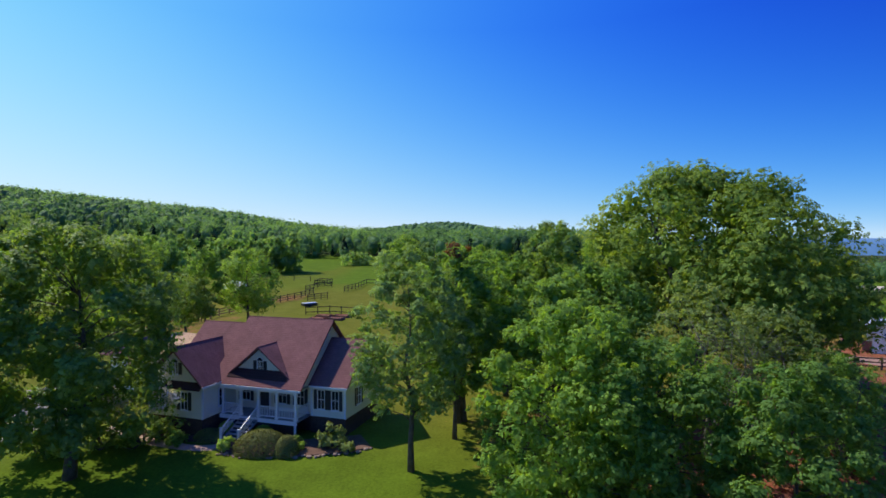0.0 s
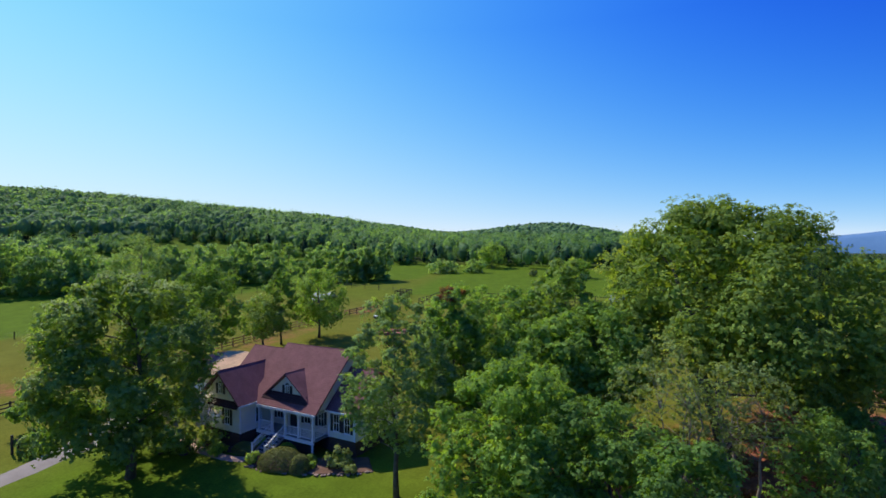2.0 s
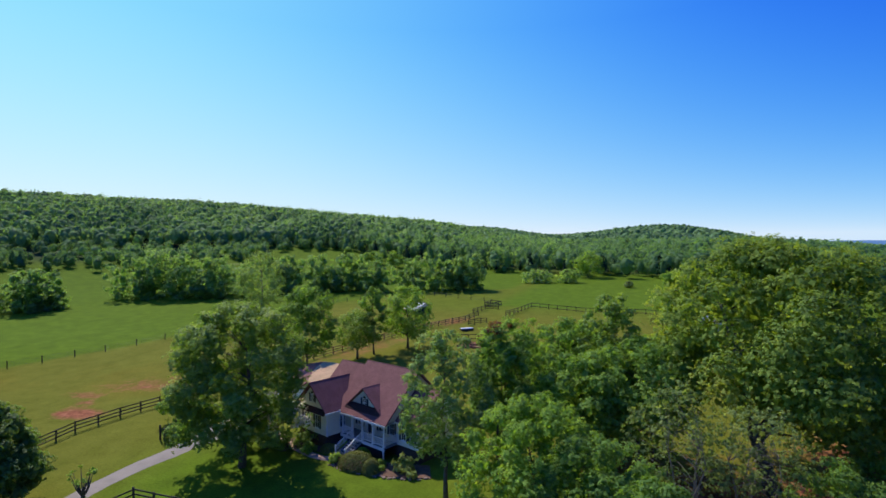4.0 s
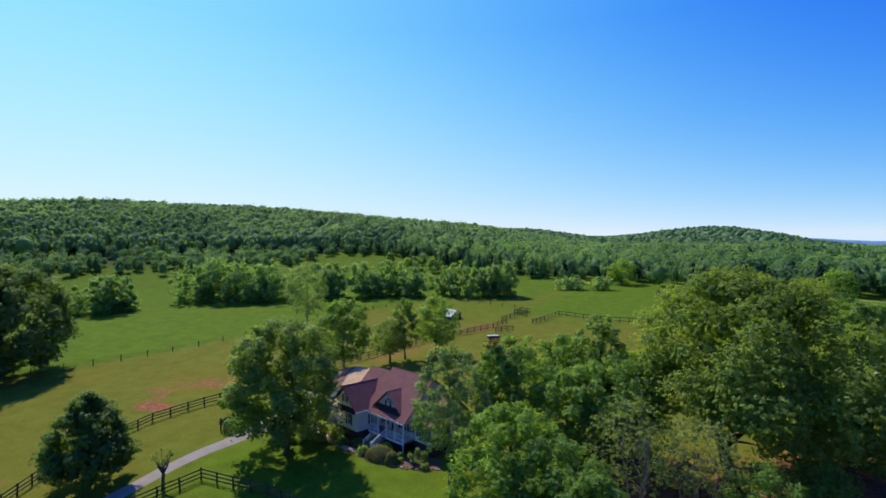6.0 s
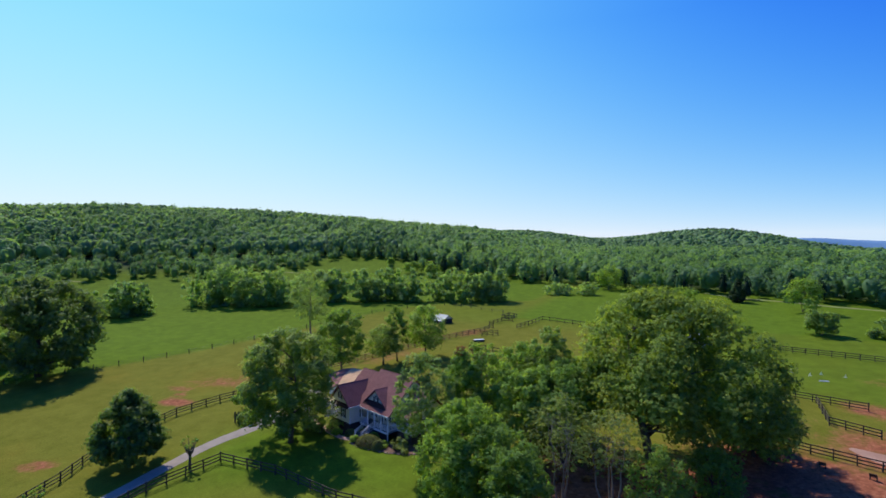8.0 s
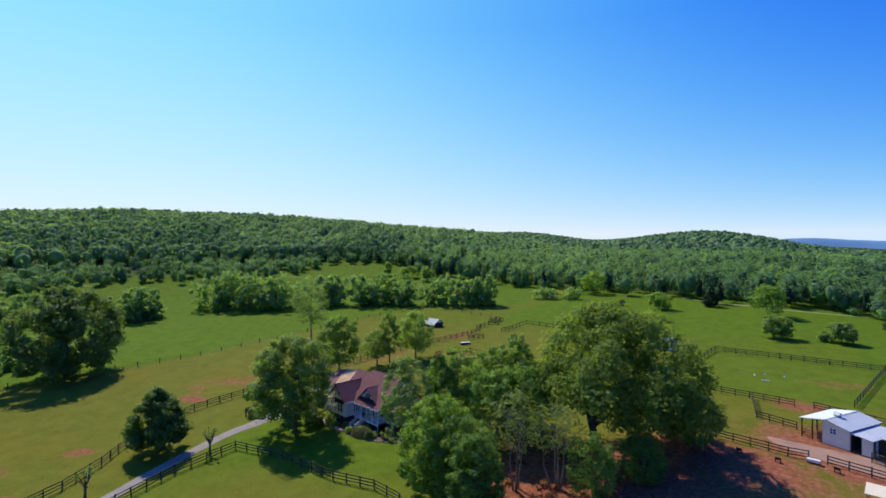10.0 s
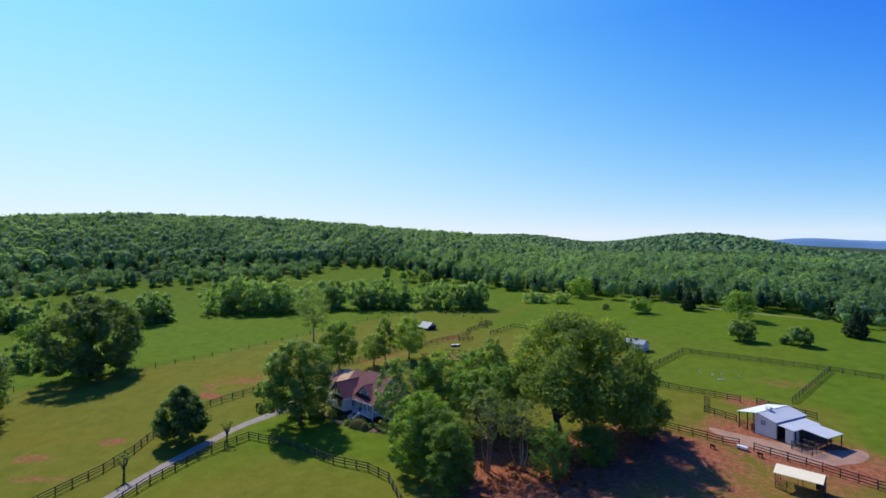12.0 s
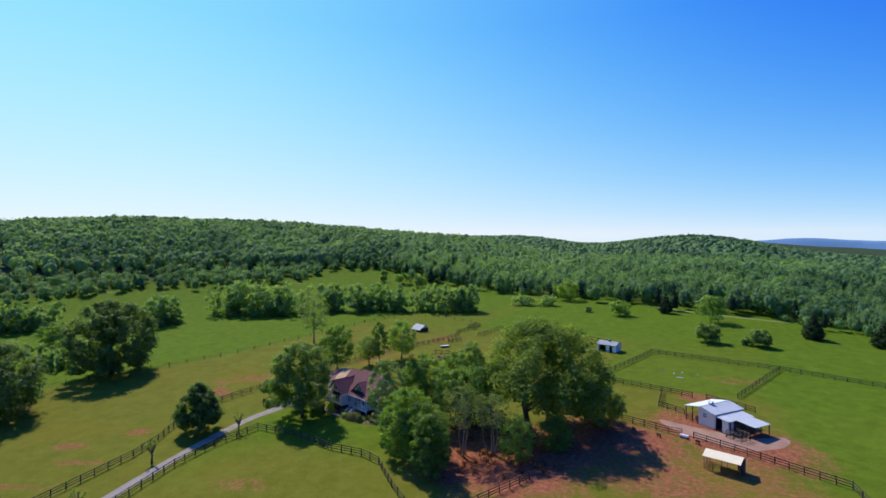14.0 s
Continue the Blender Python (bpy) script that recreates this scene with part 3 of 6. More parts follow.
drive = part("driveway", ribbon([(-18, -46), (-25, -20), (-29.3, -4.5), (-32.6, 8), (-34.6, 18), (-36, 28), (-35.4, 36), (-36, 45), (-42, 53)],
                                [3.0, 3.0, 2.9, 2.8, 2.8, 2.8, 3.6, 7.0, 9.0], 0.05, 0.04), GRAVEL, label="pale grey gravel driveway curving to the house", smooth=True)
tagged(drive, kind="structure", category="driveway")
yard = part("barn_yard", ribbon([(44.5, 66.5), (48, 64.3), (54, 62.2), (60, 61.0), (64.5, 63.6), (66.5, 66.5)], [1, 5, 7.5, 8, 6, 2], 0.05, 0.06), PINK_GRAVEL,
            label="pinkish gravel yard round the barn", smooth=True)
tagged(yard, kind="structure", category="yard")
arena = part("riding_arena", ribbon([(100, 131), (108, 138), (122, 139), (142, 137)], [10, 24, 28, 24], 0.05, 0.06), SAND, label="pale sandy riding arena in the grass", smooth=True)
tagged(arena, kind="structure", category="arena")


for label, line, wide in (("strip of pale dry grass along the wood edge", [(16, 211), (24, 206.5), (31, 201.8), (40, 198.5), (52, 193.6), (64, 193.5), (78, 193.5)], 2.6),
                          ("pale farm track along the far wood edge", [(-271, 99), (-256, 104.5), (-243, 111)], 2.4),
                          ("short stretch of pale farm track", [(-193, 187), (-183, 192.5)], 3.0)):
    verge = part("field_track", ribbon(line, [wide * 0.4] + [wide] * (len(line) - 2) + [wide * 0.4], 0.06, 0.05), STRAW, label=label, smooth=True)
    tagged(verge, kind="structure", category="track")


# far mountains, blue from haze put into their colour and glow
def ridge_line(reach, b0, b1, low, tops):
    s = Solid()
    n = 90
    for i in range(n):
        b = radians(b0 + (b1 - b0) * i / (n - 1))
        deg = math.degrees(b)
        h = sum(a * math.exp(-((deg - c) / w) ** 2) for a, c, w in tops) + low
        h += 3.0 * noise.noise(Vector((deg * 0.55, 2.0, 0)))
        for k, (dd, z) in enumerate(((0, -60), (60, h * 0.6), (160, h), (900, -60))):
            s.v.append((-math.sin(b) * (reach + dd), math.cos(b) * (reach + dd), z))
    s.f = [(i * 4 + k, i * 4 + k + 1, (i + 1) * 4 + k + 1, (i + 1) * 4 + k) for i in range(n - 1) for k in range(3)]
    return s


far = part("mountain_backdrop", ridge_line(3500, 6, -75, 36, [(50, -29, 6), (20, -4.5, 3), (16, -44, 8)]), HAZE_RIDGE, label="mountain ridge on the horizon, haze put into its blue glow", smooth=True)
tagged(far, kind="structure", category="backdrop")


# ---- woods ----
def woods(name, label, seed, pick, step, cards_each, card, tall, tone, leaf, slim=(0.36, 0.54), vary=(0.68, 1.2), cedars=0.07, ragged=0.22, rings=(6, 4), core=0.64, scrub=0.0):
    """Far woodland: many crowns in one mesh, each a lobed, lumpy mass of leaves down to the ground with loose sprays round it."""
    rng = np.random.default_rng(seed)
    spots = pick(rng, step)
    n = len(spots)
    z = lay(spots[:, 0], spots[:, 1])
    high = tall * rng.uniform(*vary, n)
    high = high * (1 - 0.32 * smooth(13, 23, np.degrees(np.arctan2(spots[:, 0] - 16, spots[:, 1] + 6))))
    bear, reach = np.degrees(np.arctan2(16 - spots[:, 0], spots[:, 1] + 6)), np.hypot(spots[:, 0] - 16, spots[:, 1] + 6)
    rad = high * rng.uniform(*slim, n) * (1 - 0.6 * scrub * smooth(33, 39, bear) * (1 - smooth(34, 52, reach - np.interp(bear, EDGE_B, EDGE_D))))
    high = high * (1 - scrub * smooth(33, 39, bear) * (1 - smooth(34, 52, reach - np.interp(bear, EDGE_B, EDGE_D))))
    cedar = rng.random(n) < cedars
    rad[cedar] *= 0.85
    stand = np.array([noise.noise(Vector((x * 0.018, y * 0.018, 3.0))) + 0.7 * noise.noise(Vector((x * 0.055, y * 0.055, 8.0))) for x, y in spots])
    cedar |= (stand < -0.42) & (rng.random(n) < cedars * 6)
    # low bearings: tint lowered, the side away from the sun painted darker
    own = tone + rng.normal(0, 0.14, n) + 0.45 * stand - 0.22 * (1 - smooth(2, 14, bear))
    own[cedar] -= 0.38
    f = rng.normal(size=(n, 4, 3)) * np.array([1.8, 2.6, 3.6, 4.6])[None, :, None]
    ph = rng.random((n, 4)) * 6.28
    belly = rng.uniform(0.40, 0.60, n)

    def skin(k, d):
        """Where the direction d meets the skin of crown k, and how far it bulges there."""
        wob = (np.sin(np.einsum("ij,ikj->ik", d, f[k]) + ph[k]) * np.array([0.30, 0.28, 0.24, 0.18])).sum(1)
        r = 0.88 + 0.34 * wob
        level = np.hypot(d[:, 0], d[:, 1])
        wide = np.where(d[:, 2] < 0, np.maximum(0.86 - 0.24 * d[:, 2] ** 2, level) / np.maximum(level, 0.35), 1.0)
        up = np.where(d[:, 2] < 0, belly[k] * (1 + d[:, 2]), belly[k] + d[:, 2] * r * (1 - belly[k]))
        tip = np.clip(0.5 + 0.5 * d[:, 2], 0, 1)
        wide = np.where(cedar[k], (1 - tip) ** 0.6 * np.minimum(1.0, 0.6 + tip * 2.5) / np.maximum(level, 0.15), wide)
        up = np.where(cedar[k], tip, up)
        flat = d[:, :2] * (r * rad[k] * wide)[:, None]
        return np.stack([spots[k, 0] + flat[:, 0], spots[k, 1] + flat[:, 1], z[k] + high[k] * up], 1), wob

    # the mass of each crown
    lon, lat = rings
    tilt = np.radians(6 + 162 * np.linspace(0, 1, lat + 1) ** 1.3)
    turn = np.arange(lon) * 2 * math.pi / lon
    grid = np.stack([np.sin(tilt)[:, None] * np.cos(turn), np.sin(tilt)[:, None] * np.sin(turn), np.cos(tilt)[:, None] + 0 * turn], -1).reshape(-1, 3)
    m = len(grid)
    k = np.repeat(np.arange(n), m)
    d = np.tile(grid, (n, 1)) + rng.normal(0, 0.10, (n * m, 3))
    d /= np.linalg.norm(d, axis=1, keepdims=True)
    body, wob = skin(k, d)
    heart = np.stack([spots[k, 0], spots[k, 1], z[k] + high[k] * 0.45], 1)
    body = heart + (body - heart) * core * rng.uniform(0.94, 1.06, (n * m, 1))
    shade = own[k] + 0.08 * wob
    a = (np.arange(lat)[:, None] * lon + np.arange(lon)).ravel()
    b = (np.arange(lat)[:, None] * lon + (np.arange(lon) + 1) % lon).ravel()
    quad = np.stack([a, a + lon, b + lon, b], 1)
    faces = (np.arange(n)[:, None, None] * m + quad).reshape(-1, 4)
    # loose sprays
    k = np.repeat(np.arange(n), cards_each)
    d = ball(rng, len(k))
    d[:, 2] = np.where((d[:, 2] < -0.3) & (rng.random(len(k)) < 0.7), -d[:, 2], d[:, 2])
    c, wob = skin(k, d)
    heart = np.stack([spots[k, 0], spots[k, 1], z[k] + high[k] * 0.45], 1)
    c = heart + (c - heart) * rng.uniform(0.80, 1.05, (len(k), 1))
    leaves = cards(c, d + np.array([0, 0, 0.15]) + rng.normal(0, ragged, (len(k), 3)), card * rng.uniform(0.6, 1.3, len(k)) * (high[k] / tall), own[k] + 0.08 * wob + rng.normal(0, 0.06, len(k)), rng)
    co, tint = np.empty(12 * len(k)), np.empty(4 * len(k))
    leaves.vertices.foreach_get("co", co)
    leaves.attributes["tint"].data.foreach_get("value", tint)
    bpy.data.meshes.remove(leaves)
    faces = np.concatenate([faces, len(body) + np.arange(4 * len(k)).reshape(-1, 4)])
    me = bpy.data.meshes.new(name)
    me.vertices.add(len(body) + 4 * len(k))
    me.loops.add(faces.size)
    me.polygons.add(len(faces))
    me.vertices.foreach_set("co", np.concatenate([body.ravel(), co]))
    me.loops.foreach_set("vertex_index", faces.ravel().astype(np.int32))
    me.polygons.foreach_set("loop_start", np.arange(len(faces), dtype=np.int32) * 4)
    me.polygons.foreach_set("use_smooth", np.arange(len(faces)) < n * lon * lat)
    me.update(calc_edges=True)
    me.attributes.new("tint", "FLOAT", "POINT").data.foreach_set("value", np.clip(np.concatenate([shade, tint]), 0, 1).astype(np.float32))
    return tagged(part(name, me, leaf, label=label), kind="stuff", category="woods")


def wood_edge(b):
    return np.interp(b, EDGE_B, EDGE_D) + 4 * np.sin(b * 1.9) + 3 * np.sin(b * 4.7 + 1)


def polar_pick(near, far_, b0, b1):
    def pick(rng, step):
        out = []
        d = near
        while d < far_:
            row = np.arange(b0, b1, math.degrees(step / d))
            b = row + rng.uniform(-0.75, 0.75, len(row)) * math.degrees(step / d)
            dd = d + rng.uniform(-0.75, 0.75, len(row)) * step
            top = np.where(b > 27, 600.0, 900.0)
            keep = (dd > wood_edge(b)) & (dd < top)
            r = np.radians(b[keep])
            out.append(np.stack([16 - np.sin(r) * dd[keep], -6 + np.cos(r) * dd[keep]], 1))
            d += step * 0.9
        return np.concatenate(out)
    return pick


woods("woodland", "dense mixed broadleaf woods along the pasture edge", 11, polar_pick(150, 330, -44, 76), 5.6, 70, 0.68, 12.0, 0.44, LEAF_WOODS, (0.32, 0.47), (0.62, 1.08), scrub=0.42)
woods("woodland", "green broadleaf woods covering the hillside", 12, polar_pick(330, 520, -40, 74), 5.5, 15, 0.90, 11.0, 0.54, LEAF_WOODS, (0.36, 0.52), (0.80, 1.1), rings=(6, 3), core=0.74)
woods("woodland", "far wooded hilltop, deep green", 13, polar_pick(520, 900, -34, 72), 7.2, 4, 1.0, 12.0, 0.50, LEAF_WOODS, (0.40, 0.54), (0.84, 1.08), rings=(6, 3), core=0.88)


def edge_pick(b0, b1):
    def pick(rng, step):
        d = 210.0
        b = np.arange(b0, b1, math.degrees(step / d))
        b = b + rng.normal(0, 0.8, len(b))
        dd = wood_edge(b) + rng.uniform(-4, 7, len(b))
        r = np.radians(b)
        return np.stack([16 - np.sin(r) * dd, -6 + np.cos(r) * dd], 1)
    return pick


woods("woodland", "dark cedars standing along the edge of the woods", 14, edge_pick(-52, 36), 7.0, 90, 0.45, 9.0, 0.55, LEAF_CEDAR, (0.34, 0.46), (0.6, 1.15), 1.0)
woods("woodland", "dense dark scrub closing the edge of the woods", 16, edge_pick(30, 74), 3.6, 60, 0.5, 6.5, 0.36, LEAF_WOODS, (0.42, 0.6), (0.7, 1.2), 0.1)
woods("woodland", "light green saplings and shrubs along the wood edge", 15, edge_pick(-50, 60), 9.0, 90, 0.45, 6.5, 0.66, LEAF_WOODS, (0.42, 0.6), (0.5, 1.3), 0.0)


def thicket_pick(a, b, wide):
    def pick(rng, step):
        a_, b_ = np.array(a, float), np.array(b, float)
        d = b_ - a_
        n = int(np.linalg.norm(d) * wide / step ** 2)
        t, u = rng.random(n), rng.uniform(-0.5, 0.5, n)
        side = np.array([-d[1], d[0]]) / np.linalg.norm(d)
        return a_ + d * t[:, None] + side * (u * wide * (0.55 + 0.45 * np.sin(t * np.pi)))[:, None]
    return pick


def clump_of_trees(label, a, b, wide, step, leaves, size, tall, tone, seed, slim=(0.24, 0.40), vary=(0.42, 1.08), leaf=LEAF_THICKET, base=0.03):
    """A thicket: crowns of many heights grown into one another, leafed nearly to the ground."""
    rng = np.random.default_rng(seed)
    lumps, radii, hearts = [], [], []
    for x, y in thicket_pick(a, b, wide)(rng, step):
        h = tall * rng.uniform(*vary)
        r = h * rng.uniform(*slim)
        c, q = crown_lumps(rng, 9, "oval", h * base, h, r)
        z = lie(x, y)
        lumps.append(c + np.array([x, y, z]))
        radii.append(q * 1.4)
        hearts.append(np.tile([x, y, z + h * 0.45], (9, 1)))
    lumps, radii, hearts = np.concatenate(lumps), np.concatenate(radii), np.concatenate(hearts)
    ob = part("thicket", leafy(lumps, radii, leaves, size, rng, 0.6, tone, 0.26, 0.9, 6, 0.22, 5, hearts), leaf, label=label)
    return tagged(ob, kind="stuff", category="woods")


clump_of_trees("thicket of broadleaf trees standing in the open pasture", (-166, 116), (-124, 135), 14, 3.6, 21000, 0.34, 16.5, 0.60, 21)
clump_of_trees("thicket of mixed trees along an old field line", (-122, 143), (-80, 159), 11, 3.4, 17000, 0.34, 14.0, 0.58, 22)
clump_of_trees("rounded thicket at the end of an old field line", (-78, 160), (-50, 169), 11, 3.4, 12000, 0.34, 12.5, 0.64, 23)
clump_of_trees("clump of trees at the pasture edge", (-178, 82), (-164, 96), 13, 3.4, 8000, 0.36, 13.0, 0.42, 24)
clump_of_trees("clump of trees at the far side of the pasture", (-222, 46), (-200, 62), 12, 3.6, 8000, 0.40, 12.0, 0.42, 25)
clump_of_trees("low thicket beside a large oak", (-136, 28), (-112, 40), 8, 3.0, 8000, 0.30, 8.0, 0.42, 26)
clump_of_trees("low bushes spreading on the grass before the woods", (-39, 190), (-23, 194.5), 5, 2.4, 3600, 0.26, 4.6, 0.85, 27, (0.5, 0.75), (0.6, 1.15), base=0.02)

# ---- single trees ----
tree("oak_tree", "huge spreading oak with full yellow-green crown over bare earth", 22.8, 48.2, 22.4, 12.7, 4.9, "broad", LEAF_OAK, BARK, 92000, 0.145, 130, 0.62, 31, 0.46, 0.66, flat=0.85, lean=(-4.4, 3.6), shift=(4.7, 2.2), squash=0.9, spread=0.25, fill=0.14, lift=(-1, 0),
     extra=[(10.5, -1.5, 8.0, 2.7), (12.2, 0.5, 6.2, 2.5), (12.5, 2.0, 9.2, 2.7), (13.2, -0.6, 8.0, 2.4), (11.6, 0.4, 11.2, 2.6), (8.6, -3.6, 8.6, 2.5),
            (-1.0, 0.0, 16.5, 2.8), (1.0, -1.0, 17.6, 2.6), (-2.0, 2.0, 15.0, 2.8), (0.0, 0.0, 13.0, 3.0),
            (-4.0, -2.0, 14.0, 2.9), (-3.0, -4.2, 11.4, 2.7), (-5.2, 1.0, 11.8, 2.7), (0.2, -5.0, 12.4, 2.9), (3.0, -5.8, 14.0, 2.8), (1.2, -6.6, 9.6, 2.7)])
tree("maple_tree", "dense round maple with dark green crown beside the driveway", -25.6, 34.2, 17.0, 6.9, 4.4, "oval", LEAF_DARK, BARK, 62000, 0.118, 110, 0.34, 32, 0.55, 0.55, fill=0.12, shift=(-0.8, 0), lean=(1.0, 0),
     extra=[(-5.4, -2.0, 3.9, 1.9), (-6.6, 0.2, 4.6, 1.8), (-4.0, -3.6, 3.6, 1.8), (2.8, -3.8, 3.8, 1.6), (5.2, -1.2, 4.2, 1.7), (-6.0, 2.2, 4.2, 1.7), (0.0, -4.6, 4.4, 1.8)])
tree("slender_tree", "slender young tree with sparse light foliage on the lawn", -3.2, 35.7, 15.6, 4.0, 4.2, "vase", LEAF_GREY, BARK, 32000, 0.10, 130, 0.20, 33, 0.48, 0.3, flat=1.0, fill=0.0)
tree("young_tree", "bright green young broadleaf tree leafed nearly to the ground", 6.2, 29.6, 12.6, 5.4, 1.2, "oval", LEAF_FRESH, BARK, 48000, 0.094, 140, 0.22, 34, 0.44)
# the next two have low leaf tones, the oak's shade put into colour
tree("young_tree", "leafy green tree with several stems", 10.6, 28.2, 11.2, 4.7, 1.2, "oval", LEAF_MID, BARK, 34000, 0.094, 110, 0.18, 84, 0.16, stems=2)
tree("young_tree", "narrow green young tree", 14.8, 23.8, 11.0, 3.4, 1.4, "oval", LEAF_MID, BARK, 26000, 0.094, 95, 0.16, 85, 0.05)
tree("young_tree", "spreading low tree beside the board fence", 33.4, 58.4, 9.0, 5.4, 1.2, "dome", LEAF_OAK, BARK, 18720, 0.14, 88, 0.2, 86, 0.35)
rusty = tree("young_tree", "young tree with rust-coloured top shoots", -0.3, 41.0, 15.2, 3.0, 3.5, "oval", LEAF_MID, BARK, 10800, 0.13, 66, 0.16, 87, 0.4)
_r = np.random.default_rng(187)
_c = np.stack([_r.normal(0, 0.55, 7), _r.normal(0, 0.55, 7), _r.uniform(13.4, 15.2, 7)], 1)
tagged(part("top_shoots", leafy(_c, _r.uniform(0.35, 0.6, 7), 700, 0.085, _r, 0.3, 0.35), RED_LEAF, rusty, "rust-coloured young shoots"), kind="stuff")
tree("tall_tree", "tall several-stemmed tree beside the lawn", 0.6, 44.6, 15.2, 4.8, 4.0, "oval", LEAF_MID, BARK, 28274, 0.109, 99, 0.22, 35, 0.5, stems=3, fill=0.04)
tree("tall_tree", "tall dark pointed tree rising from the grove", 8.7, 50.0, 17.6, 3.6, 4.0, "oval", LEAF_DARK, BARK, 23133, 0.109, 99, 0.22, 36, 0.6)
tree("tall_tree", "broadleaf tree in the grove behind the lawn", 4.6, 51.5, 14.0, 5.2, 4.6, "oval", LEAF_MID, BARK, 25704, 0.113, 99, 0.22, 37, 0.42)
tree("tall_tree", "dark broadleaf tree in the middle of the grove", 11.8, 46.0, 13.4, 5.4, 5.0, "dome", LEAF_MID, BARK, 25704, 0.113, 99, 0.22, 38, 0.45, fill=0.05)
tree("thin_tree", "thin dull-leaved tree with bare lower stems", 20.4, 36.0, 11.0, 3.8, 5.4, "vase", LEAF_DULL, PALE_BARK, 7000, 0.092, 70, 0.14, 39, 0.36, 0.1, stems=4, flat=1.0, fill=0.0)
tree("thin_tree", "thin olive-leaved tree with several bare stems", 15.5, 33.8, 13.0, 3.7, 5.4, "vase", LEAF_DULL, PALE_BARK, 7000, 0.092, 64, 0.13, 40, 0.34, 0.1, stems=4, flat=1.0, fill=0.0)
# both saplings: leaf tone lowered, the grove's shade painted in
tree("sapling", "bright green leafy sapling on red earth", 25.1, 36.4, 8.2, 3.4, 0.8, "oval", LEAF_MID, BARK, 13366, 0.087, 66, 0.09, 41, 0.3, stems=2)
tree("sapling", "bushy fresh-green sapling in the grove", 29.8, 44.0, 6.4, 3.2, 0.6, "oval", LEAF_MID, BARK, 15422, 0.087, 66, 0.09, 42, 0.3, stems=2)
tree("grove_tree", "broadleaf tree in the grove, mid green", 7.4, 43.6, 12.4, 4.4, 4.6, "oval", LEAF_MID, BARK, 17000, 0.13, 90, 0.18, 88, 0.5, stems=2)
tree("grove_tree", "leafy grove tree with pale new growth", 12.6, 51.5, 12.6, 5.0, 4.4, "oval", LEAF_MID, BARK, 18000, 0.135, 90, 0.18, 89, 0.58)
tree("grove_tree", "slim broadleaf tree behind the lawn", 4.8, 57.0, 12.4, 4.4, 2.4, "oval", LEAF_OAK, BARK, 14000, 0.135, 80, 0.18, 91, 0.5)
tree("round_tree", "compact rounded evergreen with a short trunk", -40.2, 18.8, 11.0, 5.2, 1.9, "egg", LEAF_DARK, BARK, 28000, 0.12, 114, 0.26, 43, 0.22, squash=0.98, fill=0.4)
tree("oak_tree", "broad old oak standing alone in the pasture", -105, 34.5, 23.0, 12.8, 2.6, "dome", LEAF_OLD, BARK, 36000, 0.23, 150, 0.6, 44, 0.55, fill=0.25)
tree("oak_tree", "large oak at the edge of the pasture", -92.5, 0.5, 18.5, 12.0, 2.5, "dome", LEAF_OLD, BARK, 24000, 0.23, 120, 0.5, 45, 0.5, fill=0.25)
tree("yard_tree", "dark leafy tree behind the house", -37.5, 59.0, 15.2, 4.9, 5.2, "oval", LEAF_MID, BARK, 25000, 0.115, 70, 0.2, 46, 0.34, 0.6)
tree("yard_tree", "small dark tree beside the board fence", -38.6, 74.2, 8.8, 3.9, 2.8, "oval", LEAF_DARK, BARK, 15422, 0.096, 59, 0.2, 47, 0.65)
tree("yard_tree", "upright tree by the board fence", -37.5, 78.0, 13.0, 3.0, 3.0, "oval", LEAF_MID, BARK, 14137, 0.100, 55, 0.16, 48, 0.3)
tree("yard_tree", "light green tree on the grass behind the house", -33.6, 84.0, 12.2, 4.9, 3.0, "oval", LEAF_MID, BARK, 21000, 0.110, 60, 0.2, 49, 0.72)
tree("field_tree", "thin light-leaved tree alone in the field", -76, 89.5, 19.0, 5.4, 5.5, "oval", LEAF_GREY, PALE_BARK, 17000, 0.125, 74, 0.25, 50, 0.70, 0.2, fill=0.03)
for k, (x, y, h, r, leaf, text) in enumerate([
    (47.8, 142.5, 8.0, 4.2, LEAF_DARK, "round dense bush in the open pasture"),
    (62.3, 144.5, 5.6, 3.6, LEAF_DARK, "low rounded bush on the grass"),
    (58.6, 144.4, 3.0, 1.4, LEAF_DARK, "small dark bush beside a larger one"),
    (11.9, 179.5, 7.5, 4.4, LEAF_FRESH, "light green bush near the woods"),
    (46.0, 178.0, 12.0, 5.8, LEAF_MID, "wide bright bush at the wood edge"),
    (-21.5, 212.0, 10.5, 7.0, LEAF_FRESH, "tall light green shrub at the wood edge"),
    (-3.0, 184.5, 2.4, 1.5, LEAF_DULL, "small pale shrub alone in the grass"),
    (-145, 222.0, 10.0, 3.2, LEAF_MID, "slim tree on the far field edge"),
    (-130, 223.0, 8.0, 5.5, LEAF_MID, "round bush on the far field edge"),
    (-115, 220.0, 9.0, 4.8, LEAF_MID, "dark round tree on the far field"),
    (-172, 46.0, 9.0, 5.6, LEAF_MID, "shaggy lone tree in the far pasture"),
]):
    bush("field_bush", text, x, y, h, r, leaf, 6500 if r > 3 else 1500, 0.22, 60 + k, 0.5, 26)
tree("cedar_tree", "dark conical cedar on the grass slope", 78.0, 166.0, 8.6, 4.2, 0.4, "cone", LEAF_CEDAR, BARK, 7000, 0.18, 99, 0.2, 71, 0.5)
tree("cedar_tree", "dark cedar near the wood edge", 97.0, 164.0, 9.5, 5.0, 0.4, "cone", LEAF_CEDAR, BARK, 7000, 0.19, 99, 0.2, 72, 0.5)
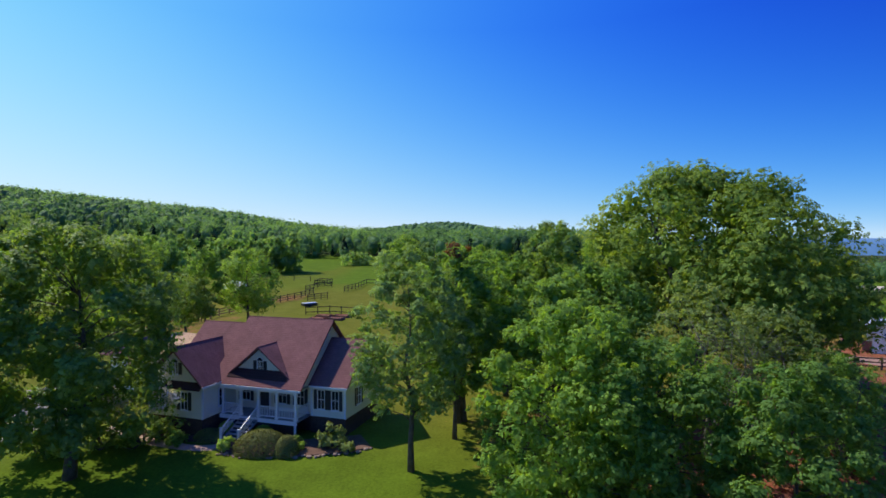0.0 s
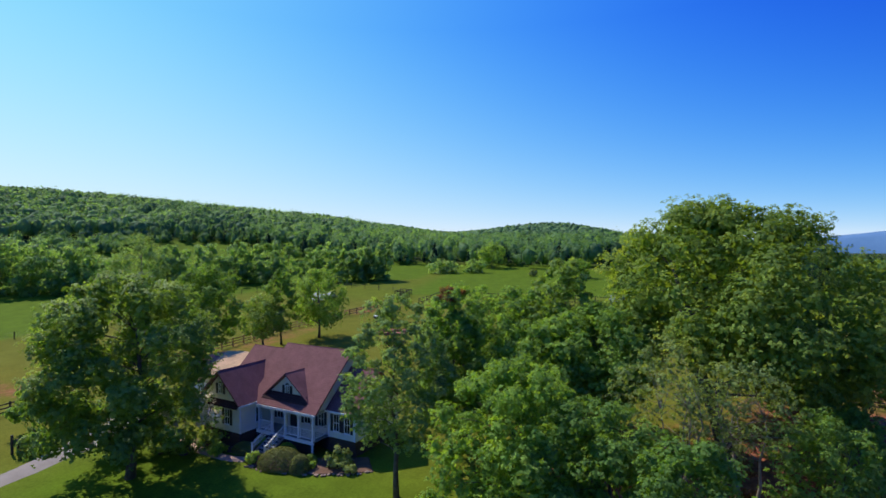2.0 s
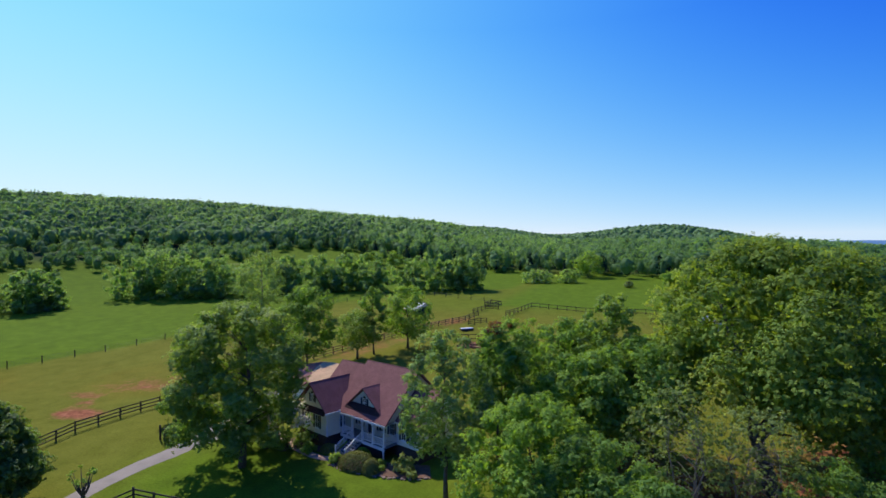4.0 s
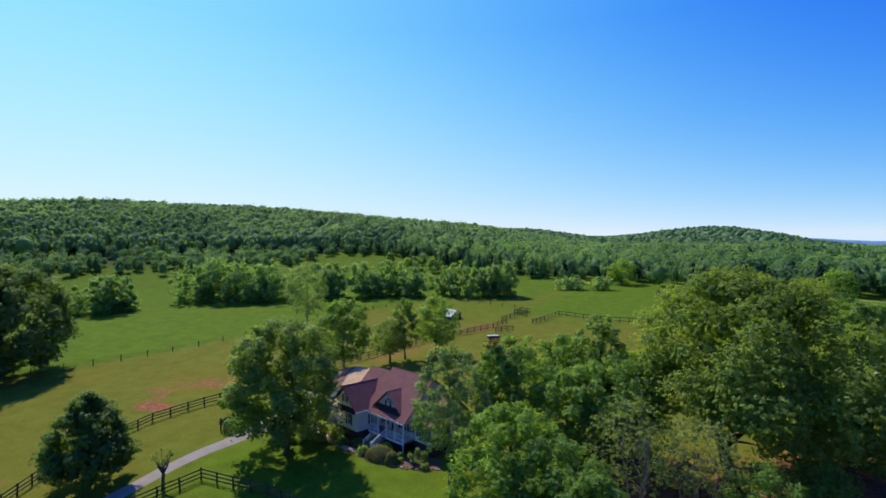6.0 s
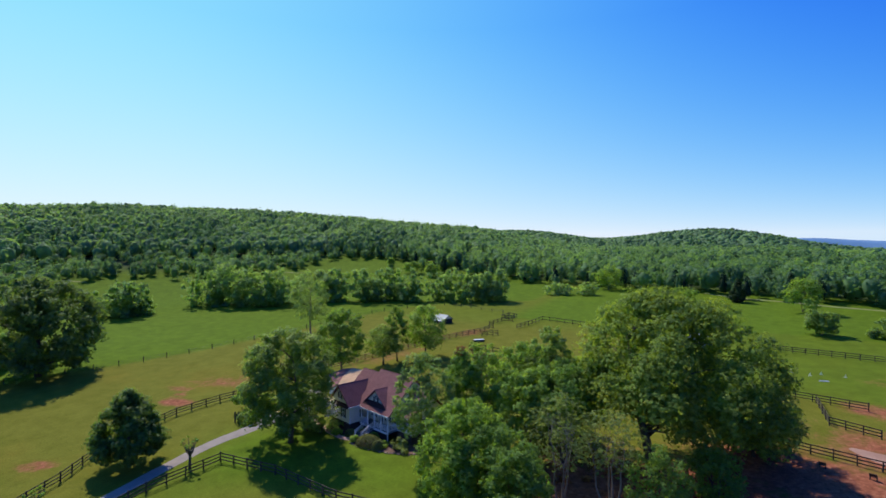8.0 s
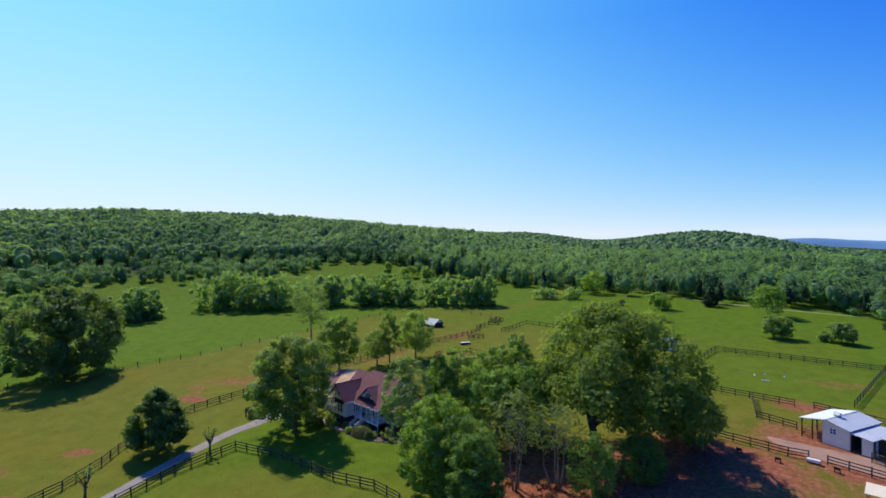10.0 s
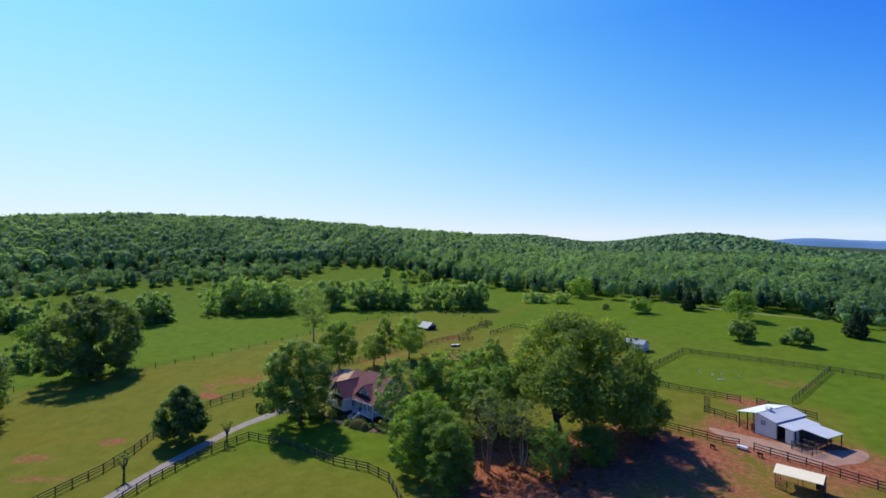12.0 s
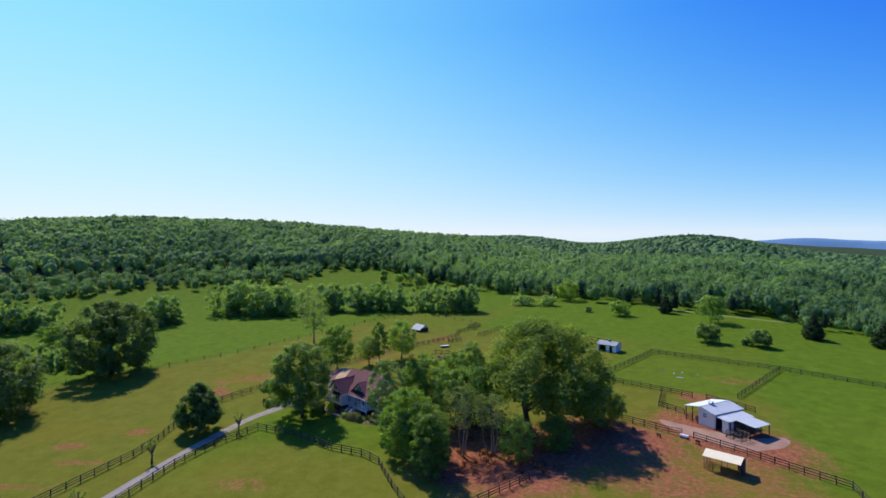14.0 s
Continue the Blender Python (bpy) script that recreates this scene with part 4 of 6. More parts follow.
tree("cedar_tree", "narrow dark cedar before the woods", 28.0, 192.0, 9.0, 3.4, 0.4, "cone", LEAF_CEDAR, BARK, 5000, 0.19, 81, 0.2, 73, 0.5)


def pollard(x, y, height, seed, label):
    """A tree cut back hard: trunk, stubs and a few sprouts."""
    rng = np.random.default_rng(seed)
    ob = thing("pollard_tree", label, "tree", pose(x, y, lie(x, y)))
    w = Solid()
    w.tube([(0, 0, -0.2), (0.05, 0, height * 0.25), (0, 0.05, height * 0.5)], [0.22, 0.17, 0.16], 8)
    tips = []
    for k in range(13):
        a = k * 0.9 + rng.random()
        b = Vector((0.02, 0.02, height * rng.uniform(0.38, 0.5)))
        c = b + Vector((math.cos(a) * 0.5, math.sin(a) * 0.5, height * 0.2))
        e = c + Vector((math.cos(a) * 0.4, math.sin(a) * 0.4, height * rng.uniform(0.15, 0.36)))
        w.tube([b, c, e], [0.08, 0.05, 0.02], 6)
        tips.append(tuple(e))
    part("trunk", w, BARK, ob, smooth=True)
    tips = np.array(tips + [(0.1, 0.1, height * 0.4), (-0.15, 0, height * 0.25)])
    tagged(part("sprouts", leafy(tips, np.full(len(tips), 0.26), 130, 0.07, rng, 0.2, 0.5), LEAF_MID, ob), kind="stuff")
    return ob


pollard(-31.6, 22.0, 4.0, 81, "hard-pruned bare tree between driveway and fence")
pollard(-34.9, 5.4, 4.0, 82, "hard-pruned bare tree beside the gravel driveway")
pollard(-27.6, -10.5, 3.8, 83, "hard-pruned bare tree near the board fence")

# ---- the house ----
HOUSE = pose(-12.6, 40.7, 0, 0, 0, -16.5)
house = thing("house", "one-and-a-half-storey cream farmhouse with plum shingle roof and white porch", "house", HOUSE)


def wall(x0, x1, y0, y1, z0, z1, openings=(), along="x"):
    """A wall with real openings (from, to, bottom, top) along its length."""
    s = Solid()
    a0, a1 = (x0, x1) if along == "x" else (y0, y1)
    cuts = sorted({a0, a1, *[q for o in openings for q in o[:2]]})
    for a, b in zip(cuts, cuts[1:]):
        holes = sorted((o[2], o[3]) for o in openings if o[0] <= a and o[1] >= b)
        z = z0
        for lo, hi in [*holes, (z1, z1)]:
            if lo > z:
                if along == "x":
                    s.box(a, b, y0, y1, z, lo)
                else:
                    s.box(x0, x1, a, b, z, lo)
            z = hi
    return s


def window_unit(at, w, h, parent, shutter=0.0, arch=False):
    """A sash window, outwards along -y, with its panes, sill and shutters. Origin: middle of the lower edge."""
    f = Solid()
    for b in ((-w / 2, -w / 2 + 0.045, 0, h), (w / 2 - 0.045, w / 2, 0, h), (-w / 2, w / 2, 0, 0.05), (-w / 2, w / 2, h - 0.05, h), (-w / 2, w / 2, h / 2 - 0.02, h / 2 + 0.02), (-0.008, 0.008, 0, h)):
        f.box(b[0], b[1], -0.04, 0.06, b[2], b[3])
    if arch:
        pts = [(math.cos(a) * w / 2, math.sin(a) * w / 2) for a in np.linspace(0, math.pi, 9)]
        k = len(f.v)
        f.v += [(px, -0.05, h + pz) for px, pz in pts] + [(px * 0.8, -0.05, h + pz * 0.8) for px, pz in pts]
        f.f += [(k + i, k + i + 1, k + 10 + i, k + 9 + i) for i in range(8)]
    win = part("window", f, WHITE, parent, "white double-hung sash window", at)
    part("pane", Solid().box(-w / 2 + 0.05, w / 2 - 0.05, 0.02, 0.035, 0.05, h - 0.05), GLASS, win)
    if arch:
        g = Solid()
        g.v = [(0, -0.03, h)] + [(math.cos(a) * w * 0.44, -0.03, h + math.sin(a) * w * 0.44) for a in np.linspace(0, math.pi, 9)]
        g.f = [(0, i, i + 1) for i in range(1, 9)]
        part("pane", g, GLASS, win)
    part("sill", Solid().box(-w / 2 - 0.05, w / 2 + 0.05, -0.09, 0.0, -0.06, 0.0), WHITE, win)
    for side in (-1, 1) if shutter else ():
        x = side * (w / 2 + shutter / 2 + 0.02)
        s = Solid().box(x - shutter / 2, x + shutter / 2, -0.045, -0.005, 0, h)
        for z in np.arange(0.12, h - 0.1, 0.12):
            s.box(x - shutter / 2 + 0.05, x + shutter / 2 - 0.05, -0.06, -0.04, z, z + 0.07)
        part("shutter", s, SHUTTER, win, "black louvred shutter")
    return win


FL, EAVE = 1.35, 3.9  # floor and eave heights
# foundations
for n_, (x0, x1, y0, y1) in enumerate([(-7.2, 0.35, 1.95, 9.15), (0.36, 3.45, 1.65, 7.9), (-12.3, -7.22, -1.85, 9.0), (-19.3, -12.32, 3.0, 11.0)]):
    part("foundation", Solid().box(x0, x1, y0, y1, -0.6, FL - 0.02), BRICK, house, "dark brick foundation")
# walls
part("wall", wall(-7.2, 0.4, 1.9, 2.1, FL, 4.9, [(-6.5, -5.6, 1.9, 3.4), (-4.75, -3.75, FL + 0.02, 3.5), (-3.0, -2.0, 1.9, 3.4), (-1.2, -0.4, 1.9, 3.4)]), SIDING, house, "cream lap siding")
part("wall", wall(-7.2, 0.4, 9.0, 9.2, FL, EAVE + 0.1), SIDING, house)
part("wall", wall(0.2, 0.4, 2.1, 9.0, FL, EAVE), SIDING, house)
part("wall", wall(0.4, 3.5, 1.6, 1.8, FL, EAVE, [(0.95, 1.65, 1.9, 3.5), (2.2, 2.9, 1.9, 3.5)]), SIDING, house)
part("wall", wall(3.3, 3.5, 1.8, 8.0, FL, EAVE, [(3.4, 4.3, 1.9, 3.4)], "y"), SIDING, house)
part("wall", wall(0.4, 3.3, 7.8, 8.0, FL, EAVE), SIDING, house)
part("wall", wall(-12.4, -7.1, -1.9, -1.7, FL, 4.15, [(-11.5, -10.75, 1.9, 3.4), (-9.3, -8.55, 1.9, 3.4)]), SIDING, house)
part("wall", wall(-7.3, -7.1, -1.7, 2.0, FL, 4.15, [(-0.2, 0.6, 1.9, 3.4)], "y"), SIDING, house)
part("wall", wall(-12.4, -12.2, -1.7, 9.0, FL, 4.15), SIDING, house)
part("wall", wall(-12.2, -7.2, 9.0, 9.15, FL, 4.15), SIDING, house)
# rooms behind the glass stay dark: boxes with the shade in their colour
part("room_shade_box", Solid().box(-7.0, 0.15, 2.4, 8.9, FL, 3.8), SHADE_AND_DARK_WALL, house)
part("room_shade_box", Solid().box(0.5, 3.2, 2.1, 7.7, FL, 3.8), SHADE_AND_DARK_WALL, house)
part("room_shade_box", Solid().box(-12.1, -7.4, -1.4, 8.8, FL, 3.9), SHADE_AND_DARK_WALL, house)


def gable(x0, x1, y, thick, base, rise, axis="x"):
    """A gable wall: a triangle with thickness."""
    s = Solid()
    mid = (x0 + x1) / 2
    tri = [(x0, base), (x1, base), (mid, base + rise)]
    s.v = [((a, y + d, z) if axis == "x" else (y + d, a, z)) for d in (0, thick) for a, z in tri]
    s.f = [(0, 1, 2), (5, 4, 3), (0, 3, 4, 1), (1, 4, 5, 2), (2, 5, 3, 0)]
    return s


part("gable", gable(-0.2, 9.4, 0.2, 0.2, EAVE, 4.45, "y"), SIDING, house, "cream gable end")
part("gable", gable(1.6, 8.0, 3.3, 0.2, EAVE, 2.95, "y"), SIDING, house, "cream gable end")
part("gable", gable(-12.4, -7.1, -1.9, 0.2, 4.1, 2.55), SIDING, house, "cream front gable")
part("gable", gable(-0.2, 9.4, -12.4, 0.2, 3.7, 4.1, "y"), SIDING, house, "cream gable end")
part("gable", gable(-6.3, -0.9, 0.55, 0.15, 4.55, 2.1), SIDING, house, "cream dormer gable")
# roofs: each slope a slab of its own
T = 0.14
part("roof", Solid().slab([(-7.8, -0.45, 3.88), (0.75, -0.45, 3.88), (0.75, 4.6, 8.62), (-7.8, 4.6, 8.62)], T), ROOF, house, "plum-brown shingle roof slope")
part("roof", Solid().slab([(-7.8, 9.65, 3.88), (0.75, 9.65, 3.88), (0.75, 4.6, 8.62), (-7.8, 4.6, 8.62)], T), ROOF, house)
part("roof", Solid().slab([(-12.65, 0.3, 3.98), (-7.8, 0.3, 3.98), (-7.8, 4.6, 8.02), (-12.65, 4.6, 8.02)], T), ROOF, house)
part("roof", Solid().slab([(-12.65, 9.3, 3.6), (-7.8, 9.3, 3.6), (-7.8, 4.6, 8.02), (-12.65, 4.6, 8.02)], T), ROOF, house)
part("roof", Solid().slab([(-6.72, -2.35, 4.05), (-9.75, -2.35, 6.92), (-9.75, 3.6, 6.92), (-6.72, 0.6, 4.05)], T), ROOF, house)
part("roof", Solid().slab([(-12.78, -2.35, 4.05), (-9.75, -2.35, 6.92), (-9.75, 3.6, 6.92), (-12.78, 0.6, 4.05)], T), ROOF, house)
part("roof", Solid().slab([(0.42, 1.15, 3.9), (3.85, 1.15, 3.9), (3.85, 4.8, 7.1), (0.42, 4.8, 7.1)], T), ROOF, house)
part("roof", Solid().slab([(0.42, 8.45, 3.9), (3.85, 8.45, 3.9), (3.85, 4.8, 7.1), (0.42, 4.8, 7.1)], T), ROOF, house)
part("dormer_roof", Solid().slab([(-0.55, 0.2, 4.42), (-3.6, 0.2, 6.86), (-3.6, 2.9, 6.86), (-0.55, 0.25, 4.42)], 0.1), ROOF, house)
part("dormer_roof", Solid().slab([(-6.65, 0.2, 4.42), (-3.6, 0.2, 6.86), (-3.6, 2.9, 6.86), (-6.65, 0.25, 4.42)], 0.1), ROOF, house)
part("pent_roof", Solid().slab([(-12.5, -2.45, 3.75), (-7.0, -2.45, 3.75), (-7.0, -1.86, 4.25), (-12.5, -1.86, 4.25)], 0.1), DARK_ROOF, house, "dark narrow shingle skirt roof")
part("pent_roof", Solid().slab([(-6.45, 0.0, 4.36), (-0.75, 0.0, 4.36), (-1.15, 0.5, 5.0), (-6.05, 0.5, 5.0)], 0.08), DARK_ROOF, house, "dark shingle skirt roof under the dormer gable")
# ridge caps and white trim boards
for a, b in (((-7.85, 4.6, 8.64), (0.8, 4.6, 8.64)), ((-12.7, 4.6, 8.04), (-7.85, 4.6, 8.04)), ((-9.75, -2.4, 6.94), (-9.75, 3.5, 6.94)), ((0.45, 4.8, 7.12), (3.9, 4.8, 7.12)), ((-3.6, 0.15, 6.88), (-3.6, 2.8, 6.88))):
    part("ridge_cap", Solid().tube([(a[0], a[1], a[2] - 0.03), (b[0], b[1], b[2] - 0.03)], [0.04, 0.04], 6), ROOF, house)


def board(a, b, high=0.2, thick=0.05):
    """A trim board between two points, standing upright."""
    a, b = Vector(a), Vector(b)
    d = (b - a).normalized()
    side = d.cross(Vector((0, 0, 1))).normalized() * thick / 2
    up = Vector((0, 0, high))
    s = Solid()
    s.v = [tuple(p) for p in (a - side, a + side, a + side + up, a - side + up, b - side, b + side, b + side + up, b - side + up)]
    s.f = [(0, 1, 2, 3), (7, 6, 5, 4), (0, 4, 5, 1), (1, 5, 6, 2), (2, 6, 7, 3), (3, 7, 4, 0)]
    return s


for a, b in (((-6.7, -0.5, 3.70), (0.78, -0.5, 3.70)), ((0.45, 1.1, 3.74), (3.9, 1.1, 3.74)), ((-6.68, -2.4, 3.86), (-6.68, 0.3, 3.86)), ):
    part("trim_board", board(a, b, 0.15), WHITE, house)
for x, y, z0 in ((3.46, 1.57, FL), (0.45, 1.57, FL), (-7.1, -1.93, FL), (-12.37, -1.93, FL)):
    part("corner_board", Solid().box(x - 0.07, x + 0.07, y - 0.03, y + 0.06, z0, EAVE - 0.12), WHITE, house)
# the low garage wing to the rear side
part("wall", wall(-19.2, -12.4, 3.0, 3.2, FL - 0.9, 4.4, [(-18.4, -15.9, FL - 0.85, 2.6), (-15.5, -13.0, FL - 0.85, 2.6)]), SIDING, house)
part("wall", wall(-19.2, -19.0, 3.2, 11.0, FL - 0.9, 4.4), SIDING, house)
part("wall", wall(-19.0, -12.4, 10.8, 11.0, FL - 0.9, 4.4), SIDING, house)
for x in (-17.15, -14.25):
    part("garage_door", Solid().box(x - 1.24, x + 1.24, 3.08, 3.14, 0.5, 2.6), WHITE, house, "white panelled garage door")
# low slope of the same shingles, its sunlit look painted tan
part("roof", Solid().slab([(-12.7, 1.0, 5.25), (-12.7, 6.2, 6.3), (-18.8, 8.5, 6.0), (-22.3, 8.6, 5.7), (-20.1, 5.4, 5.4), (-16.4, 1.8, 5.05)], 0.16), SUNLIT_ROOF, house, "low-pitched roof slope, sunlit look in its tan colour")
part("roof", Solid().slab([(-16.45, 1.75, 5.0), (-20.1, 5.35, 5.36), (-21.4, 3.6, 4.4), (-17.2, 0.6, 4.2)], 0.14), ROOF, house)
part("roof", Solid().slab([(-20.15, 5.4, 5.36), (-22.35, 8.6, 5.66), (-27.2, 9.6, 4.6), (-26.2, 4.6, 4.1), (-21.4, 3.6, 4.35)], 0.14), ROOF, house)
part("roof", Solid().slab([(-18.8, 8.55, 5.96), (-22.35, 8.65, 5.66), (-24.5, 11.6, 4.3), (-13.0, 11.6, 4.3), (-12.7, 9.3, 5.2)], 0.14), ROOF, house)
part("wall", wall(-25.6, -19.2, 5.6, 5.8, 0.0, 4.2), SIDING, house)
part("wall", wall(-25.6, -25.4, 5.8, 10.4, 0.0, 4.2), SIDING, house)

# windows and door
for x in (-6.05, -2.5, -0.8):
    window_unit(pose(x, 1.93, 1.95), 0.85 if x != -0.8 else 0.75, 1.42, house, 0.3)
for x in (1.3, 2.55):
    window_unit(pose(x, 1.63, 1.93), 0.68, 1.55, house, 0.30)
for x in (-11.12, -8.92):
    window_unit(pose(x, -1.87, 1.93), 0.72, 1.45, house, 0.34)
window_unit(pose(3.47, 3.85, 1.93, 0, 0, 90), 0.85, 1.45, house, 0.3)
window_unit(pose(-7.07, 0.2, 1.93, 0, 0, 90), 0.75, 1.45, house)
window_unit(pose(-3.6, 0.53, 4.75), 0.62, 0.95, house, 0.30, True)
window_unit(pose(-9.75, -1.92, 4.72), 0.62, 0.95, house, 0.30, True)
front_door = part("front_door", Solid().box(-4.72, -3.78, 1.96, 2.02, FL + 0.02, 3.45).box(-4.6, -3.9, 1.94, 1.96, 1.6, 2.3).box(-4.6, -3.9, 1.94, 1.96, 2.5, 3.3), DOOR_PAINT, house, "dark panelled front door")
part("door_knob", Solid().box(-3.9, -3.84, 1.90, 1.96, 2.28, 2.34), STEEL, front_door)
for x in (-4.82, -3.68):
    part("door_frame", Solid().box(x - 0.07, x + 0.07, 1.86, 2.04, FL + 0.02, 3.6), WHITE, house)

# porch
part("porch_deck", Solid().box(-7.05, 0.15, -0.1, 1.9, FL - 0.14, FL - 0.01), DECK, house, "grey painted porch deck")
part("porch_skirt", Solid().box(-7.05, 0.15, -0.12, -0.06, FL - 0.34, FL - 0.02), WHITE, house)
part("porch_lattice", wall(-7.05, 0.15, -0.04, 0.02, -0.3, FL - 0.34), SHUTTER, house, "dark lattice under the porch")
part("porch_beam", Solid().box(-7.05, 0.15, -0.1, 0.1, 3.42, 3.66), WHITE, house)
part("porch_ceiling", Solid().box(-7.05, 0.2, 0.1, 1.88, 3.55, 3.62), WHITE, house)
POSTS = (0.02, -1.68, -3.38, -5.06, -6.76)
post_mesh = Solid().box(-0.09, 0.09, -0.09, 0.09, FL, 3.44).box(-0.13, 0.13, -0.13, 0.13, FL, FL + 0.16).box(-0.13, 0.13, -0.13, 0.13, 3.3, 3.43).data("post")
for x in POSTS:
    part("porch_post", post_mesh, WHITE, house, at=pose(x, 0.02, 0))
part("foundation_post", Solid().box(-0.08, 0.1, -0.1, 0.08, -0.5, FL), WHITE, house)


def railing(a, b):
    """A white baluster railing between two deck points."""
    a, b = Vector(a), Vector(b)
    r = Solid()
    n = max(2, int((b - a).length / 0.14))
    d = (b - a) / n
    for z in (0.12, 0.86):
        side = (b - a).normalized().cross(Vector((0, 0, 1))) * 0.03
        k = len(r.v)
        for p in (a, b):
            for s in (-1, 1):
                for dz in (0, 0.07):
                    r.v.append(tuple(p + side * s + Vector((0, 0, z + dz))))
        r.f += [tuple(k + i for i in q) for q in ((0, 2, 3, 1), (4, 5, 7, 6), (0, 1, 5, 4), (2, 6, 7, 3), (0, 4, 6, 2), (1, 3, 7, 5))]
    rail = part("railing", r, WHITE, house, "white porch railing")
    for i in range(1, n):
        p = a + d * i
        part("baluster", BALUSTER, WHITE, rail, at=pose(p.x, p.y, p.z + 0.15))


BALUSTER = Solid().box(-0.02, 0.02, -0.02, 0.02, 0, 0.72).data("baluster")
railing((-0.07, 0.02, FL), (-1.6, 0.02, FL))
railing((-1.77, 0.02, FL), (-3.3, 0.02, FL))
railing((-5.15, 0.02, FL), (-6.7, 0.02, FL))
railing((0.02, 0.1, FL), (0.02, 1.85, FL))
for k in range(7):
    part("step", Solid().box(-4.98, -3.46, -0.12 - 0.3 * (k + 1), -0.12 - 0.3 * k + 0.02, FL - 0.19 * (k + 1) - 0.06, FL - 0.19 * (k + 1)), DECK, house, "grey porch step")
    part("riser", Solid().box(-4.98, -3.46, -0.13 - 0.3 * (k + 1), -0.10 - 0.3 * (k + 1), FL - 0.19 * (k + 2), FL - 0.19 * (k + 1) - 0.06), SHUTTER, house)
for x in (-5.02, -3.42):
    part("stair_stringer", board((x, -0.1, FL - 0.36), (x, -2.25, 0.0), 0.2, 0.05), DECK, house)
    part("hand_rail", board((x, -0.05, FL + 0.86), (x, -2.3, 0.92), 0.07, 0.07), WHITE, house, "white sloping handrail")
    part("newel_post", Solid().box(x - 0.07, x + 0.07, -2.4, -2.26, -0.1, 1.12), WHITE, house)
    for k in range(1, 14):
        y = -0.05 - 2.2 * k / 14
        part("baluster", BALUSTER, WHITE, house, at=pose(x, y, FL + 0.2 - 1.09 * k / 14))


# ---- garden in front of the house ----
def at_house(u, v):
    q = HOUSE @ Vector((u, v, 0))
    return q.x, q.y


def plot(points, rise, name, material, label, category):
    """A flat bed or path on the land, with a low rounded edge."""
    s = Solid()
    ring = [at_house(*p) for p in points]
    n = len(ring)
    cx, cy = sum(p[0] for p in ring) / n, sum(p[1] for p in ring) / n
    rows = [(1.0, -0.05), (0.97, rise), (0.5, rise + 0.03), (0.0, rise + 0.03)]
    for f, r in rows:
        for x, y in ring:
            e, g = cx + (x - cx) * f, cy + (y - cy) * f
            s.v.append((e, g, lie(e, g) + r))
    s.f = [(k * n + i, k * n + (i + 1) % n, (k + 1) * n + (i + 1) % n, (k + 1) * n + i) for k in range(3) for i in range(n)]
    return tagged(part(name, s, material, label=label), kind="structure", category=category)


plot([(-7.0, -1.9), (-2.5, -2.0), (3.6, 1.5), (4.6, 2.2), (6.6, 0.2), (5.2, -1.0), (2.6, -2.5), (0.0, -3.4), (-2.2, -3.9), (-3.6, -3.8), (-4.3, -3.2)], 0.10, "flower_bed", MULCH, "red-brown mulch bed edged with stones", "flower bed")
plot([(-12.6, -2.1), (-7.4, -2.0), (-5.6, -2.1), (-5.4, -2.7), (-8.0, -3.0), (-12.8, -3.2)], 0.10, "flower_bed", MULCH, "mulch bed along the house wall", "flower bed")
path = part("garden_path", ribbon([at_house(-4.2, -2.5), at_house(-5.0, -3.3), at_house(-6.5, -3.8), at_house(-8.6, -3.9), at_house(-11.5, -3.6), at_house(-16.0, -2.6)], [1.5, 1.2, 1.1, 1.1, 1.1, 1.2], 0.07, 0.03), PAVING,
            label="curved pinkish concrete path to the porch steps", smooth=True)
tagged(path, kind="structure", category="path")
bush("hedge", "big clipped dark green rounded hedge in the bed", *at_house(-1.2, -2.5), 1.6, 2.15, LEAF_HEDGE, 8000, 0.06, 101, 0.5, trim=True, squash=0.75)
bush("round_bush", "clipped ball-shaped evergreen bush", *at_house(0.95, -2.5), 1.5, 0.95, LEAF_HEDGE, 4000, 0.055, 102, 0.45, trim=True)
bush("round_bush", "small clipped bush beside the porch", *at_house(0.9, -1.2), 0.95, 0.6, LEAF_DARK, 1000, 0.07, 103, 0.5, trim=True)
bush("yellow_bush", "yellow-green leafy shrub by the path", *at_house(-3.7, -3.3), 0.95, 0.8, LEAF_FRESH, 1100, 0.09, 104, 0.95)
bush("low_hedge", "low clipped hedge beside the steps", *at_house(-6.2, -2.1), 0.95, 1.35, LEAF_HEDGE, 1800, 0.07, 105, 0.6, trim=True, squash=0.6)
bush("low_hedge", "pale low hedge under the porch rail", *at_house(-2.4, -0.7), 1.15, 1.0, LEAF_MID, 1200, 0.07, 106, 0.6, trim=True, squash=0.5)
bush("low_hedge", "low hedge under the porch", *at_house(-5.9, -0.6), 1.1, 0.8, LEAF_MID, 1200, 0.07, 116, 0.6, trim=True, squash=0.6)
bush("low_hedge", "low light green shrub by the path", *at_house(-10.8, -2.4), 1.1, 1.0, LEAF_FRESH, 1300, 0.08, 107, 0.6)
bush("flowering_shrub", "pale grey-green flowering shrub in the bed", *at_house(3.6, -0.6), 1.7, 1.2, LEAF_DULL, 2200, 0.09, 108, 0.9)
bush("flowering_shrub", "small pale shrub among stones", *at_house(4.9, -0.9), 0.8, 0.55, LEAF_DULL, 700, 0.08, 109, 0.9)
bush("low_shrub", "small bright shrub in the mulch", *at_house(1.5, -1.9), 0.8, 0.5, LEAF_FRESH, 600, 0.07, 110, 0.8)
